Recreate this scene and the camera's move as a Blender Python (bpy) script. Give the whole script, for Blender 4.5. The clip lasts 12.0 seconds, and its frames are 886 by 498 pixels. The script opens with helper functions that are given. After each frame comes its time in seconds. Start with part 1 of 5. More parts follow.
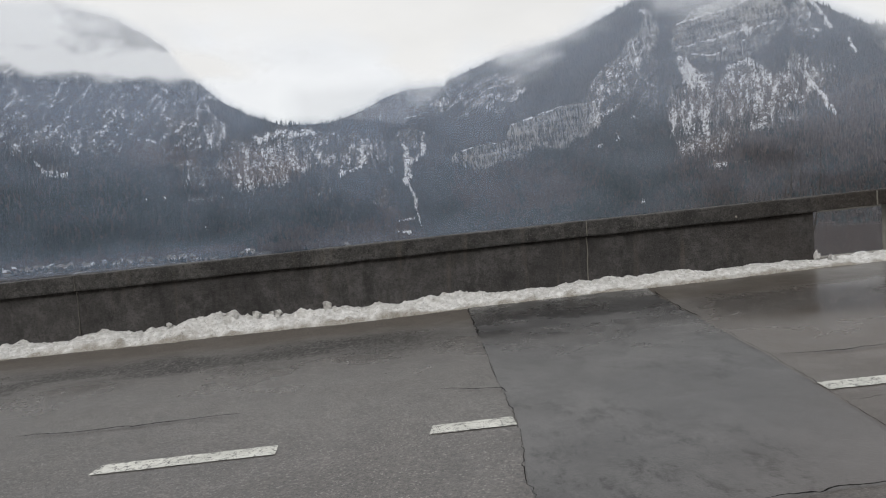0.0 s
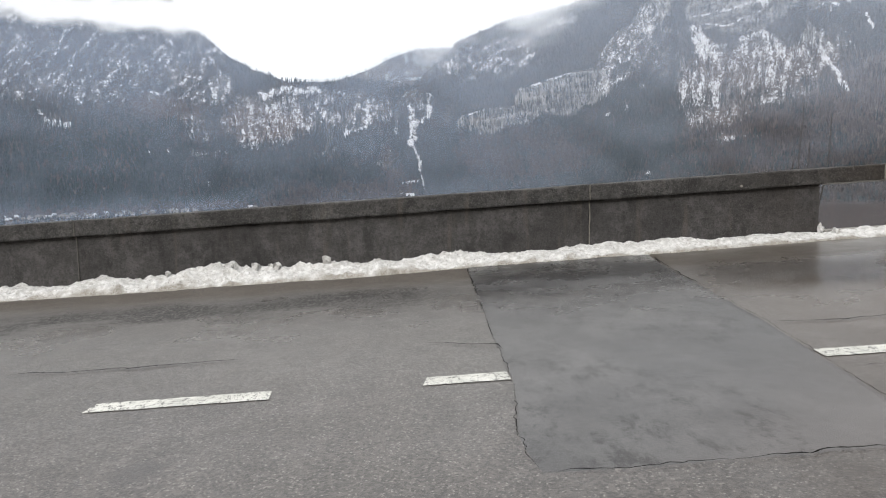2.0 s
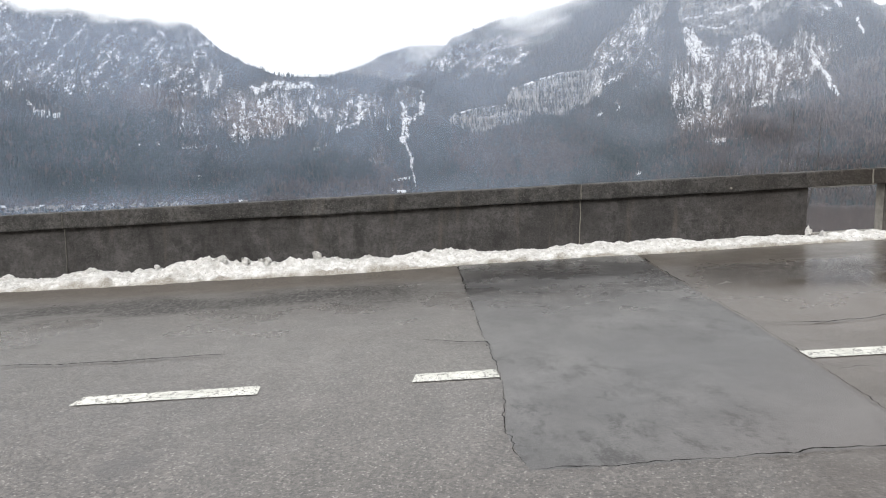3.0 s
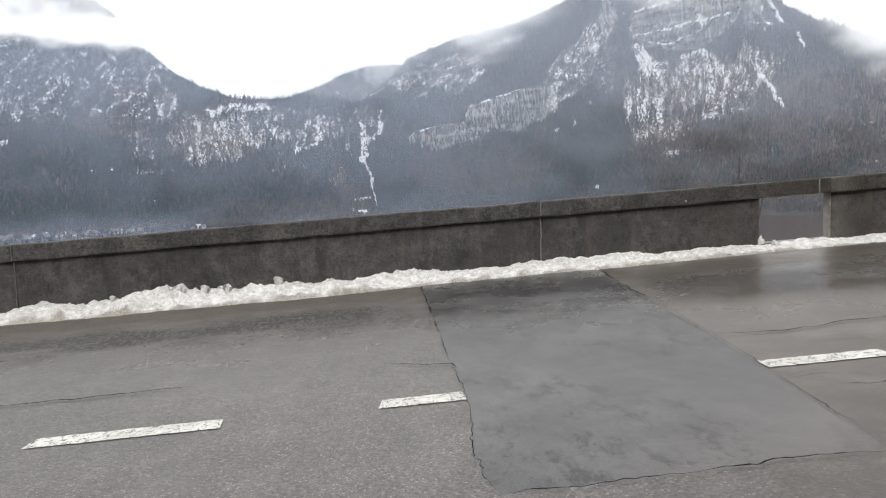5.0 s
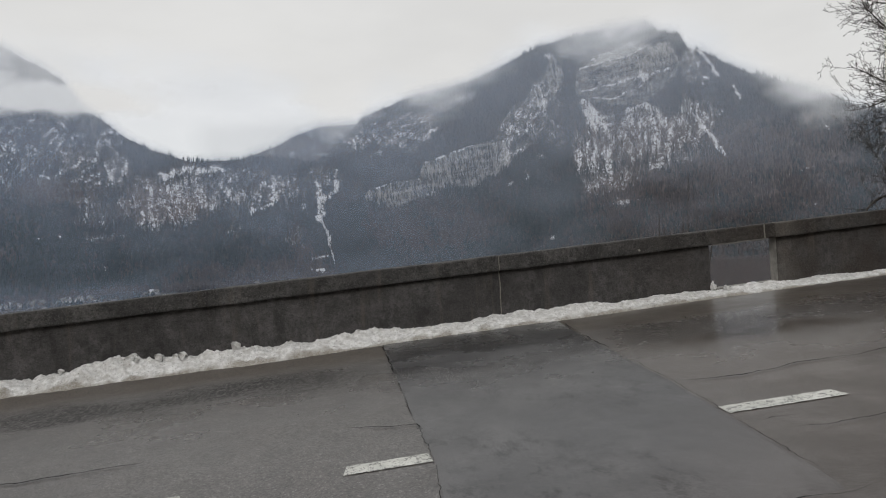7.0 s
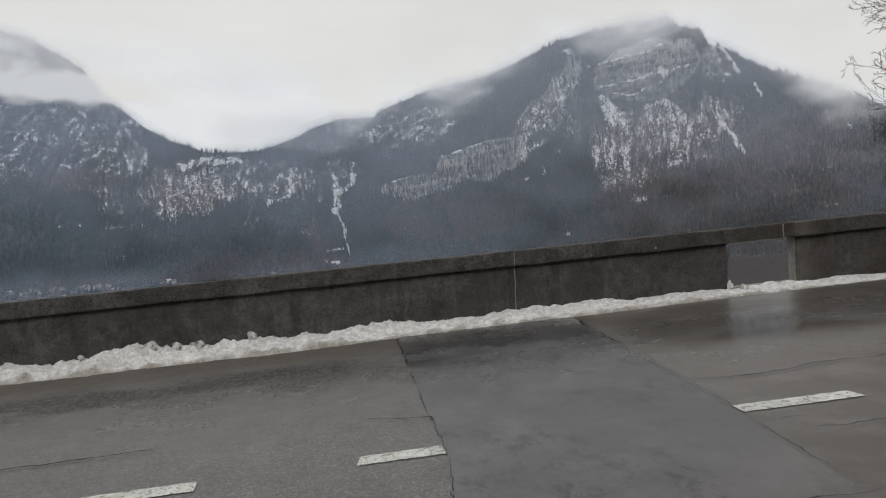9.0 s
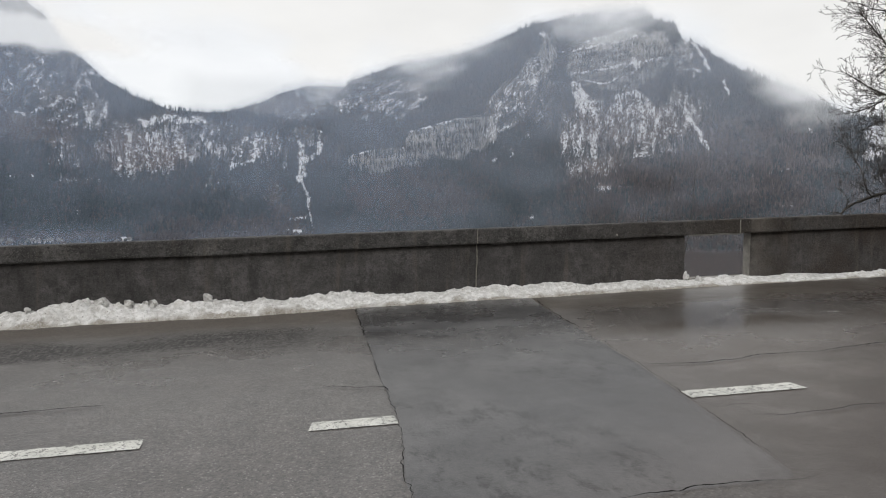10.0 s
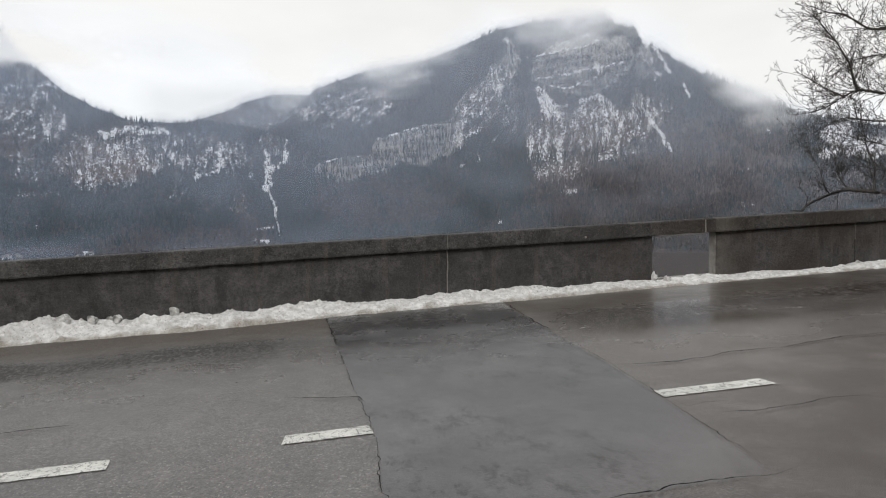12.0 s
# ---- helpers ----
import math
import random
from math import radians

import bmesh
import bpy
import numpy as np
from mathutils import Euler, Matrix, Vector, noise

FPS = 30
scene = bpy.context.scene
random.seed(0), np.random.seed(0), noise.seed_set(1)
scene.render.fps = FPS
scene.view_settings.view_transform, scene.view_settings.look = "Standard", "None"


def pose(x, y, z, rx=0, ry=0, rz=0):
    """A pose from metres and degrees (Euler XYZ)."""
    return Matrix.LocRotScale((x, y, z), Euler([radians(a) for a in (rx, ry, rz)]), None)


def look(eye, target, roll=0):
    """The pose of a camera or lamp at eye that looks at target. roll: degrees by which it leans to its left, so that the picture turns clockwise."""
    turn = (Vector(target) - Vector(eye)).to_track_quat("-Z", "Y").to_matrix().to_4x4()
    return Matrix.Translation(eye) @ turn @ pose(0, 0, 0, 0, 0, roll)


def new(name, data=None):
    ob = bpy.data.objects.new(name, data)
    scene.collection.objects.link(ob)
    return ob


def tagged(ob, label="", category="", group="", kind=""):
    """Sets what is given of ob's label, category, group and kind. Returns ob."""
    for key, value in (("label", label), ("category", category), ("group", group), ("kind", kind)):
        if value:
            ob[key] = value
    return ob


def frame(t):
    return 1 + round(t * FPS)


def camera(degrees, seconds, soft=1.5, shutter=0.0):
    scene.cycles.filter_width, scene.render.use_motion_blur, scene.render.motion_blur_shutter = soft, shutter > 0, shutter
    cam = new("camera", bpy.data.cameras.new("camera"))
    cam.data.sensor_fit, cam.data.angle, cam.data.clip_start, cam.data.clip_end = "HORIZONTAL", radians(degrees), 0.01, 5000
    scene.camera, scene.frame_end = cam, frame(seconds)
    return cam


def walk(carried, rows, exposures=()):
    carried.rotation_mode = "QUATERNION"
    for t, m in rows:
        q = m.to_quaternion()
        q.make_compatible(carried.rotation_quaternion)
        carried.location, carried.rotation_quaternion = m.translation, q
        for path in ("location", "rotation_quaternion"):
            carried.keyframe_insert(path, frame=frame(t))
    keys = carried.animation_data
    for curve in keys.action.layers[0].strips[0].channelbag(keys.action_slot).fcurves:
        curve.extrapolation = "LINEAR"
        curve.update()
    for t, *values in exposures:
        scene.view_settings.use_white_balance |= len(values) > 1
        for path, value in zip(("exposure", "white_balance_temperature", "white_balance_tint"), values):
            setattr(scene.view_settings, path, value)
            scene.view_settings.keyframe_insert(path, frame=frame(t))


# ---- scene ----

# ---------------------------------------------------------------- camera
cam = camera(66.2, 12.0, soft=1.1)
PATH = [
    (0, (-0.001, -8.569, 1.226), (0.206, 1.411, 0.627), -3.56),
    (0.5, (-0.001, -8.571, 1.215), (0.060, 1.407, 0.555), -2.90),
    (1, (0.000, -8.563, 1.190), (-0.094, 1.407, 0.421), -2.47),
    (1.5, (0.006, -8.537, 1.161), (0.011, 1.414, 0.172), -1.60),
    (2, (0.009, -8.533, 1.158), (0.166, 1.403, 0.032), -1.46),
    (2.5, (0.007, -8.541, 1.157), (0.267, 1.388, -0.010), -0.72),
    (4.5, (0.010, -8.536, 1.176), (0.499, 1.397, 0.129), -1.18),
    (5, (0.011, -8.536, 1.188), (0.859, 1.386, 0.272), -2.03),
    (5.5, (0.002, -8.546, 1.203), (1.062, 1.376, 0.546), -2.64),
    (6, (0.005, -8.550, 1.213), (1.236, 1.369, 0.886), -3.46),
    (6.5, (0.004, -8.552, 1.212), (1.465, 1.340, 1.105), -4.19),
    (7, (0.007, -8.548, 1.209), (1.498, 1.340, 1.071), -3.96),
    (9, (-0.002, -8.566, 1.207), (1.264, 1.351, 0.999), -3.06),
    (9.5, (-0.008, -8.563, 1.194), (1.506, 1.313, 0.783), -0.80),
    (10, (-0.008, -8.548, 1.181), (1.791, 1.273, 0.619), 0.70),
    (10.5, (-0.007, -8.538, 1.178), (2.007, 1.238, 0.568), 0.38),
    (11, (-0.008, -8.535, 1.179), (2.207, 1.200, 0.606), -0.06),
    (11.5, (-0.011, -8.536, 1.178), (2.275, 1.183, 0.616), -0.10),
    (12, (-0.013, -8.521, 1.179), (2.226, 1.214, 0.709), -0.58),
]
walk(cam, [(t, look(eye, target, roll)) for t, eye, target, roll in PATH], exposures=[(0, 0.10), (0.5, 0.10), (1, 0.17), (1.5, 0.47), (2.5, 0.85), (4.5, 0.97), (5, 0.76), (5.5, 0.43), (6.5, -0.07), (7, -0.11), (9, -0.10), (9.5, 0.08), (11.5, 0.27), (12, 0.24)])

# ---------------------------------------------------------------- overcast sky and weak sun
world = bpy.data.worlds.new("overcast_sky")
scene.world = world
world.use_nodes = True
wt = world.node_tree
wt.nodes.clear()
w_out = wt.nodes.new("ShaderNodeOutputWorld")
w_sky = wt.nodes.new("ShaderNodeTexSky")
w_sky.sky_type, w_sky.sun_disc = "NISHITA", False
w_sky.sun_elevation, w_sky.sun_rotation = radians(38), radians(200)
w_blue = wt.nodes.new("ShaderNodeBackground")
w_blue.inputs["Strength"].default_value = 0.012
w_tc = wt.nodes.new("ShaderNodeTexCoord")
w_map = wt.nodes.new("ShaderNodeMapping")
w_map.inputs["Scale"].default_value = (1.6, 1.6, 5.0)
w_noise = wt.nodes.new("ShaderNodeTexNoise")
w_noise.inputs["Scale"].default_value, w_noise.inputs["Detail"].default_value, w_noise.inputs["Roughness"].default_value = 1.7, 5, 0.5
w_ramp = wt.nodes.new("ShaderNodeValToRGB")
w_ramp.color_ramp.elements[0].position, w_ramp.color_ramp.elements[0].color = 0.34, (0.80, 0.805, 0.81, 1)
w_ramp.color_ramp.elements[1].position, w_ramp.color_ramp.elements[1].color = 0.66, (0.95, 0.948, 0.945, 1)
w_cloud = wt.nodes.new("ShaderNodeBackground")
w_add = wt.nodes.new("ShaderNodeAddShader")
wt.links.new(w_tc.outputs["Generated"], w_map.inputs["Vector"])
wt.links.new(w_map.outputs["Vector"], w_noise.inputs["Vector"])
wt.links.new(w_noise.outputs["Fac"], w_ramp.inputs["Fac"])
# an overcast sky is brighter overhead than low down
w_sep = wt.nodes.new("ShaderNodeSeparateXYZ")
w_rise = wt.nodes.new("ShaderNodeMapRange")
for key, v in zip(("From Min", "From Max", "To Min", "To Max"), (0.25, 0.75, 0.86, 1.02)):
    w_rise.inputs[key].default_value = v
wt.links.new(w_tc.outputs["Generated"], w_sep.inputs[0])
wt.links.new(w_sep.outputs["Z"], w_rise.inputs["Value"])
wt.links.new(w_rise.outputs["Result"], w_cloud.inputs["Strength"])
wt.links.new(w_ramp.outputs["Color"], w_cloud.inputs["Color"])
wt.links.new(w_sky.outputs["Color"], w_blue.inputs["Color"])
wt.links.new(w_blue.outputs[0], w_add.inputs[0])
wt.links.new(w_cloud.outputs[0], w_add.inputs[1])
wt.links.new(w_add.outputs[0], w_out.inputs["Surface"])

sun = new("sun", bpy.data.lights.new("sun", "SUN"))
sun.data.energy, sun.data.angle, sun.data.color = 1.1, radians(25), (1.0, 0.97, 0.93)
sun.matrix_world = look((-20, -50, 45), (0, 0, 0))


# ---------------------------------------------------------------- material kit
class Nodes:
    """A small builder of node materials."""

    def __init__(self, name):
        self.mat = bpy.data.materials.new(name)
        self.mat.use_nodes = True
        self.tree = self.mat.node_tree
        self.bsdf = self.tree.nodes["Principled BSDF"]
        self.out = self.tree.nodes["Material Output"]
        self.coord = self.tree.nodes.new("ShaderNodeTexCoord").outputs["Object"]

    def put(self, socket, value):
        if isinstance(value, bpy.types.NodeSocket):
            self.tree.links.new(value, socket)
        elif isinstance(value, tuple) and len(value) == 3 and socket.type == "RGBA":
            socket.default_value = (*value, 1)
        else:
            socket.default_value = value

    def scaled(self, scale, vector=None):
        n = self.tree.nodes.new("ShaderNodeMapping")
        self.put(n.inputs["Vector"], vector or self.coord)
        n.inputs["Scale"].default_value = scale
        return n.outputs[0]

    def tilted(self, angle):
        """Coordinates turned about the y axis."""
        n = self.tree.nodes.new("ShaderNodeMapping")
        self.put(n.inputs["Vector"], self.coord)
        n.inputs["Rotation"].default_value = (0, angle, 0)
        return n.outputs[0]

    def noise(self, scale, detail=4, rough=0.55, vector=None, distortion=0.0):
        n = self.tree.nodes.new("ShaderNodeTexNoise")
        self.put(n.inputs["Vector"], vector or self.coord)
        n.inputs["Scale"].default_value, n.inputs["Detail"].default_value = scale, detail
        n.inputs["Roughness"].default_value, n.inputs["Distortion"].default_value = rough, distortion
        return n.outputs["Fac"]

    def cells(self, scale, what="Distance", feature="F1", vector=None):
        n = self.tree.nodes.new("ShaderNodeTexVoronoi")
        n.feature = feature
        self.put(n.inputs["Vector"], vector or self.coord)
        n.inputs["Scale"].default_value = scale
        return n.outputs[what]

    def ramp(self, fac, a, b, low=0.0, high=1.0):
        """low to high as fac goes from a to b, smoothly, and held outside."""
        n = self.tree.nodes.new("ShaderNodeMapRange")
        n.interpolation_type = "SMOOTHSTEP"
        self.put(n.inputs["Value"], fac)
        for key, v in zip(("From Min", "From Max", "To Min", "To Max"), (a, b, low, high)):
            n.inputs[key].default_value = v
        return n.outputs["Result"]

    def mix(self, fac, a, b, blend="MIX"):
        n = self.tree.nodes.new("ShaderNodeMix")
        n.data_type, n.blend_type = "RGBA", blend
        self.put(n.inputs[0], fac)
        self.put(n.inputs[6], a)
        self.put(n.inputs[7], b)
        return n.outputs[2]

    def calc(self, how, a, b=0.0):
        n = self.tree.nodes.new("ShaderNodeMath")
        n.operation = how
        self.put(n.inputs[0], a)
        self.put(n.inputs[1], b)
        return n.outputs[0]

    def axis(self, which, vector=None):
        n = self.tree.nodes.new("ShaderNodeSeparateXYZ")
        self.put(n.inputs[0], vector or self.coord)
        return n.outputs[which]

    def attr(self, name):
        n = self.tree.nodes.new("ShaderNodeAttribute")
        n.attribute_name = name
        return n.outputs["Fac"]

    def normal_z(self):
        n = self.tree.nodes.new("ShaderNodeNewGeometry")
        return self.axis(2, n.outputs["True Normal"])

    def island(self):
        return self.tree.nodes.new("ShaderNodeNewGeometry").outputs["Random Per Island"]

    def bump(self, height, strength, distance, after=None):
        n = self.tree.nodes.new("ShaderNodeBump")
        n.inputs["Distance"].default_value = distance
        self.put(n.inputs["Strength"], strength)
        self.put(n.inputs["Height"], height)
        if after:
            self.put(n.inputs["Normal"], after)
        return n.outputs[0]

    def done(self, color, rough=0.8, normal=None, metal=0.0, spec=0.5):
        self.put(self.bsdf.inputs["Base Color"], color)
        self.put(self.bsdf.inputs["Roughness"], rough)
        self.put(self.bsdf.inputs["Metallic"], metal)
        self.put(self.bsdf.inputs["Specular IOR Level"], spec)
        if normal:
            self.put(self.bsdf.inputs["Normal"], normal)
        return self.mat


def plain(name, a, b, scale, rough=0.7, bump=0.3, depth=0.01, spec=0.4, metal=0.0):
    k = Nodes(name)
    n = k.noise(scale, 6, 0.6)
    m = k.noise(scale * 0.13, 3)
    col = k.mix(k.ramp(k.calc("ADD", k.calc("MULTIPLY", n, 0.6), k.calc("MULTIPLY", m, 0.4)), 0.35, 0.65), a, b)
    return k.done(col, rough, k.bump(n, bump, depth), metal, spec)


def asphalt_material():
    k = Nodes("wet_asphalt")
    x, y = k.axis(0), k.axis(1)
    grit = k.cells(72, "Color")
    grit_v = k.axis(0, grit)
    stones = k.ramp(k.noise(58, 2, 0.5), 0.62, 0.69)
    mid = k.noise(2.3, 5, 0.6)
    big = k.noise(0.45, 3, 0.5)
    base = k.mix(k.ramp(mid, 0.3, 0.7), (0.096, 0.0875, 0.081), (0.128, 0.1155, 0.107))
    base = k.mix(k.ramp(big, 0.35, 0.65), base, (0.108, 0.099, 0.090))
    base = k.mix(k.calc("MULTIPLY", k.ramp(grit_v, 0.2, 0.9), 0.66), base, (0.036, 0.034, 0.033))
    base = k.mix(k.calc("MULTIPLY", stones, 0.55), base, (0.31, 0.29, 0.262))
    clump = k.noise(27, 5, 0.72)
    base = k.mix(k.calc("MULTIPLY", k.ramp(clump, 0.44, 0.60), 0.20), base, (0.040, 0.037, 0.035))
    base = k.mix(k.calc("MULTIPLY", k.ramp(clump, 0.50, 0.34), 0.12), base, (0.20, 0.19, 0.175))
    chip = k.calc("MULTIPLY", k.ramp(k.axis(1, k.cells(84, "Color")), 0.85, 0.92), k.ramp(k.cells(84), 0.50, 0.30))
    base = k.mix(k.calc("MULTIPLY", chip, 0.5), base, (0.42, 0.40, 0.37))
    dark_chip = k.calc("MULTIPLY", k.ramp(k.axis(2, k.cells(62, "Color")), 0.66, 0.72), k.ramp(k.cells(62), 0.55, 0.36))
    base = k.mix(k.calc("MULTIPLY", dark_chip, 0.75), base, (0.035, 0.033, 0.031))
    base = k.mix(k.ramp(k.calc("SUBTRACT", x, k.calc("MULTIPLY", y, 0.15)), 1.8, 4.0, 0.0, 0.8), base, (0.090, 0.072, 0.058))
    stain = k.noise(2.0, 5, 0.6)
    spot = k.calc("ADD", k.calc("POWER", k.calc("ADD", x, 1.25), 2.0), k.calc("POWER", k.calc("ADD", y, 5.81), 2.0))
    base = k.mix(k.calc("MULTIPLY", k.ramp(k.calc("ADD", k.calc("MULTIPLY", spot, 60.0), k.calc("MULTIPLY", stain, 1.6)), 2.0, 0.7), 0.5), base, (0.042, 0.040, 0.040))
    # coarse wet wheel track along the wall, with the wall's dark reflection painted in
    wob = k.calc("MULTIPLY", k.calc("SUBTRACT", k.noise(0.9, 7, 0.68, k.scaled((0.7, 1.3, 1))), 0.5), 2.2)
    beyond = k.ramp(x, 2.2, 3.2)
    dist = k.calc("SUBTRACT", k.calc("ABSOLUTE", k.calc("ADD", k.calc("ADD", y, k.ramp(beyond, 0, 1, 2.12, 2.02)), wob)), k.calc("MULTIPLY", beyond, 0.16))
    grain = k.calc("MULTIPLY", k.calc("SUBTRACT", k.noise(26, 6, 0.82), 0.5), 1.1)
    pool = k.calc("MULTIPLY", k.calc("MULTIPLY", beyond, k.ramp(x, 6.2, 5.0)), k.ramp(k.calc("ADD", y, k.calc("MULTIPLY", wob, 0.6)), -4.2, -3.0))
    wet = k.calc("MULTIPLY", k.ramp(k.calc("ADD", dist, grain), 0.10, 0.62, 1.0, 0.0), k.calc("MULTIPLY", k.calc("SUBTRACT", 1.0, k.calc("MULTIPLY", pool, 0.15)), k.calc("MAXIMUM", beyond, k.ramp(x, 0.40, -0.45, 0.25, 1.0))))
    pebbly = k.noise(30, 4, 0.72, k.scaled((1, 0.42, 1)))
    coarse = k.ramp(pebbly, 0.36, 0.56)
    base = k.mix(k.calc("MULTIPLY", wet, k.ramp(coarse, 0, 1, 0.18, 0.85)), base, (0.012, 0.011, 0.0104))
    # light stones, with glints of the wet grain painted as pale specks
    base = k.mix(k.calc("MULTIPLY", k.calc("MULTIPLY", wet, k.ramp(k.noise(36, 3, 0.65, k.scaled((1, 0.42, 1))), 0.57, 0.66)), 0.7), base, (0.25, 0.235, 0.215))
    # brown meltwater verge below the snow
    verge = k.ramp(k.calc("ADD", y, k.calc("MULTIPLY", wob, 0.4)), -1.75, -1.2)
    base = k.mix(k.calc("MULTIPLY", verge, 0.85), base, k.mix(k.ramp(k.noise(55, 4, 0.7), 0.42, 0.62), (0.026, 0.021, 0.016), (0.118, 0.094, 0.068)))
    # darker brown towards +x and the near edge
    dark_brown = k.calc("MULTIPLY", k.calc("MULTIPLY", k.ramp(k.calc("SUBTRACT", x, y), 5.8, 9.0), k.ramp(k.calc("SUBTRACT", x, y), 16.0, 12.0)), k.ramp(k.noise(2.2, 7, 0.7), 0.22, 0.60))
    base = k.mix(k.calc("MULTIPLY", dark_brown, 0.82), base, (0.036, 0.027, 0.0215))
    # a film of water stands towards the wall
    film = k.ramp(k.calc("ADD", y, k.calc("MULTIPLY", wob, 0.35)), -4.0, -2.8)
    base = k.mix(k.calc("MULTIPLY", film, k.ramp(beyond, 0, 1, 0.12, 0.34)), base, (0.020, 0.0175, 0.0155))
    rough = k.calc("SUBTRACT", k.ramp(k.noise(1.1, 4, 0.6), 0.35, 0.65, 0.29, 0.40), k.calc("MULTIPLY", film, k.ramp(beyond, 0, 1, 0.07, 0.195)))
    rough = k.calc("ADD", rough, k.calc("ADD", k.calc("MULTIPLY", wet, 0.10), k.calc("MULTIPLY", verge, k.ramp(beyond, 0, 1, 0.30, 0.18))))
    h = k.calc("ADD", k.calc("MULTIPLY", grit_v, 0.5), k.noise(140, 2))
    nrm = k.bump(h, k.calc("MULTIPLY", k.ramp(film, 0, 1, 0.42, 0.18), k.ramp(pool, 0, 1, 1.0, 0.6)), 0.005)
    nrm = k.bump(pebbly, k.calc("MULTIPLY", k.ramp(wet, 0, 1, 0.06, 0.55), k.ramp(pool, 0, 1, 1.0, 0.7)), 0.010, nrm)
    nrm = k.bump(k.noise(7, 3), 0.05, 0.008, nrm)
    spec = k.calc("SUBTRACT", k.ramp(k.calc("MULTIPLY", wet, coarse), 0.0, 1.0, 0.5, 0.12), k.calc("MULTIPLY", dark_brown, 0.18))
    return k.done(base, rough, nrm, 0.0, spec)


def patch_material():
    k = Nodes("smooth_patch_asphalt")
    x, y = k.axis(0), k.axis(1)
    streak = k.noise(2.6, 7, 0.70, k.scaled((1.15, 0.85, 1)))
    blot = k.noise(1.3, 5, 0.62)
    fine = k.noise(120, 3, 0.6)
    spots = k.noise(7.0, 9, 0.82, k.scaled((1.25, 0.70, 1)))
    flock = k.ramp(k.noise(0.75, 4, 0.6), 0.36, 0.54)
    col = k.mix(k.ramp(streak, 0.36, 0.66), (0.060, 0.0585, 0.0585), (0.097, 0.0935, 0.092))
    col = k.mix(k.calc("MULTIPLY", k.calc("MULTIPLY", k.ramp(spots, 0.47, 0.62), flock), 0.75), col, (0.022, 0.0215, 0.022))
    col = k.mix(k.calc("MULTIPLY", k.ramp(k.noise(0.55, 4, 0.6), 0.40, 0.60), 0.45), col, (0.044, 0.043, 0.044))
    clump = k.noise(30, 5, 0.72)
    col = k.mix(k.calc("MULTIPLY", k.ramp(clump, 0.46, 0.62), 0.28), col, (0.028, 0.027, 0.028))
    col = k.mix(k.calc("MULTIPLY", k.ramp(fine, 0.52, 0.72), 0.4), col, (0.15, 0.145, 0.14))
    col = k.mix(k.calc("MULTIPLY", k.ramp(fine, 0.48, 0.30), 0.5), col, (0.020, 0.020, 0.020))
    # darkens towards the wall: wet asphalt plus the wall's reflection painted in
    rim = k.ramp(k.calc("ADD", y, k.calc("MULTIPLY", k.calc("SUBTRACT", k.noise(1.1, 9, 0.74, k.scaled((0.7, 1.6, 1))), 0.5), 6.5)), -2.9, -1.2)
    col = k.mix(k.calc("MULTIPLY", rim, 0.9), col, (0.024, 0.023, 0.023))
    brown = k.calc("MULTIPLY", k.ramp(k.calc("SUBTRACT", x, y), 6.4, 8.0), 0.45)
    col = k.mix(brown, col, (0.055, 0.038, 0.030))
    pits = k.calc("MULTIPLY", k.ramp(spots, 0.50, 0.60), flock)
    damp = k.ramp(k.calc("ADD", y, k.calc("MULTIPLY", k.calc("SUBTRACT", blot, 0.5), 1.2)), -3.9, -2.7)
    rough = k.calc("SUBTRACT", k.ramp(blot, 0.35, 0.65, 0.28, 0.40), k.calc("MULTIPLY", damp, 0.08))
    spec = k.ramp(k.calc("ADD", k.calc("MULTIPLY", pits, 0.6), k.calc("MULTIPLY", rim, 0.4)), 0.0, 1.0, 0.5, 0.20)
    return k.done(col, rough, k.bump(fine, k.ramp(rim, 0, 1, 0.4, 0.15), 0.004), 0.0, spec)


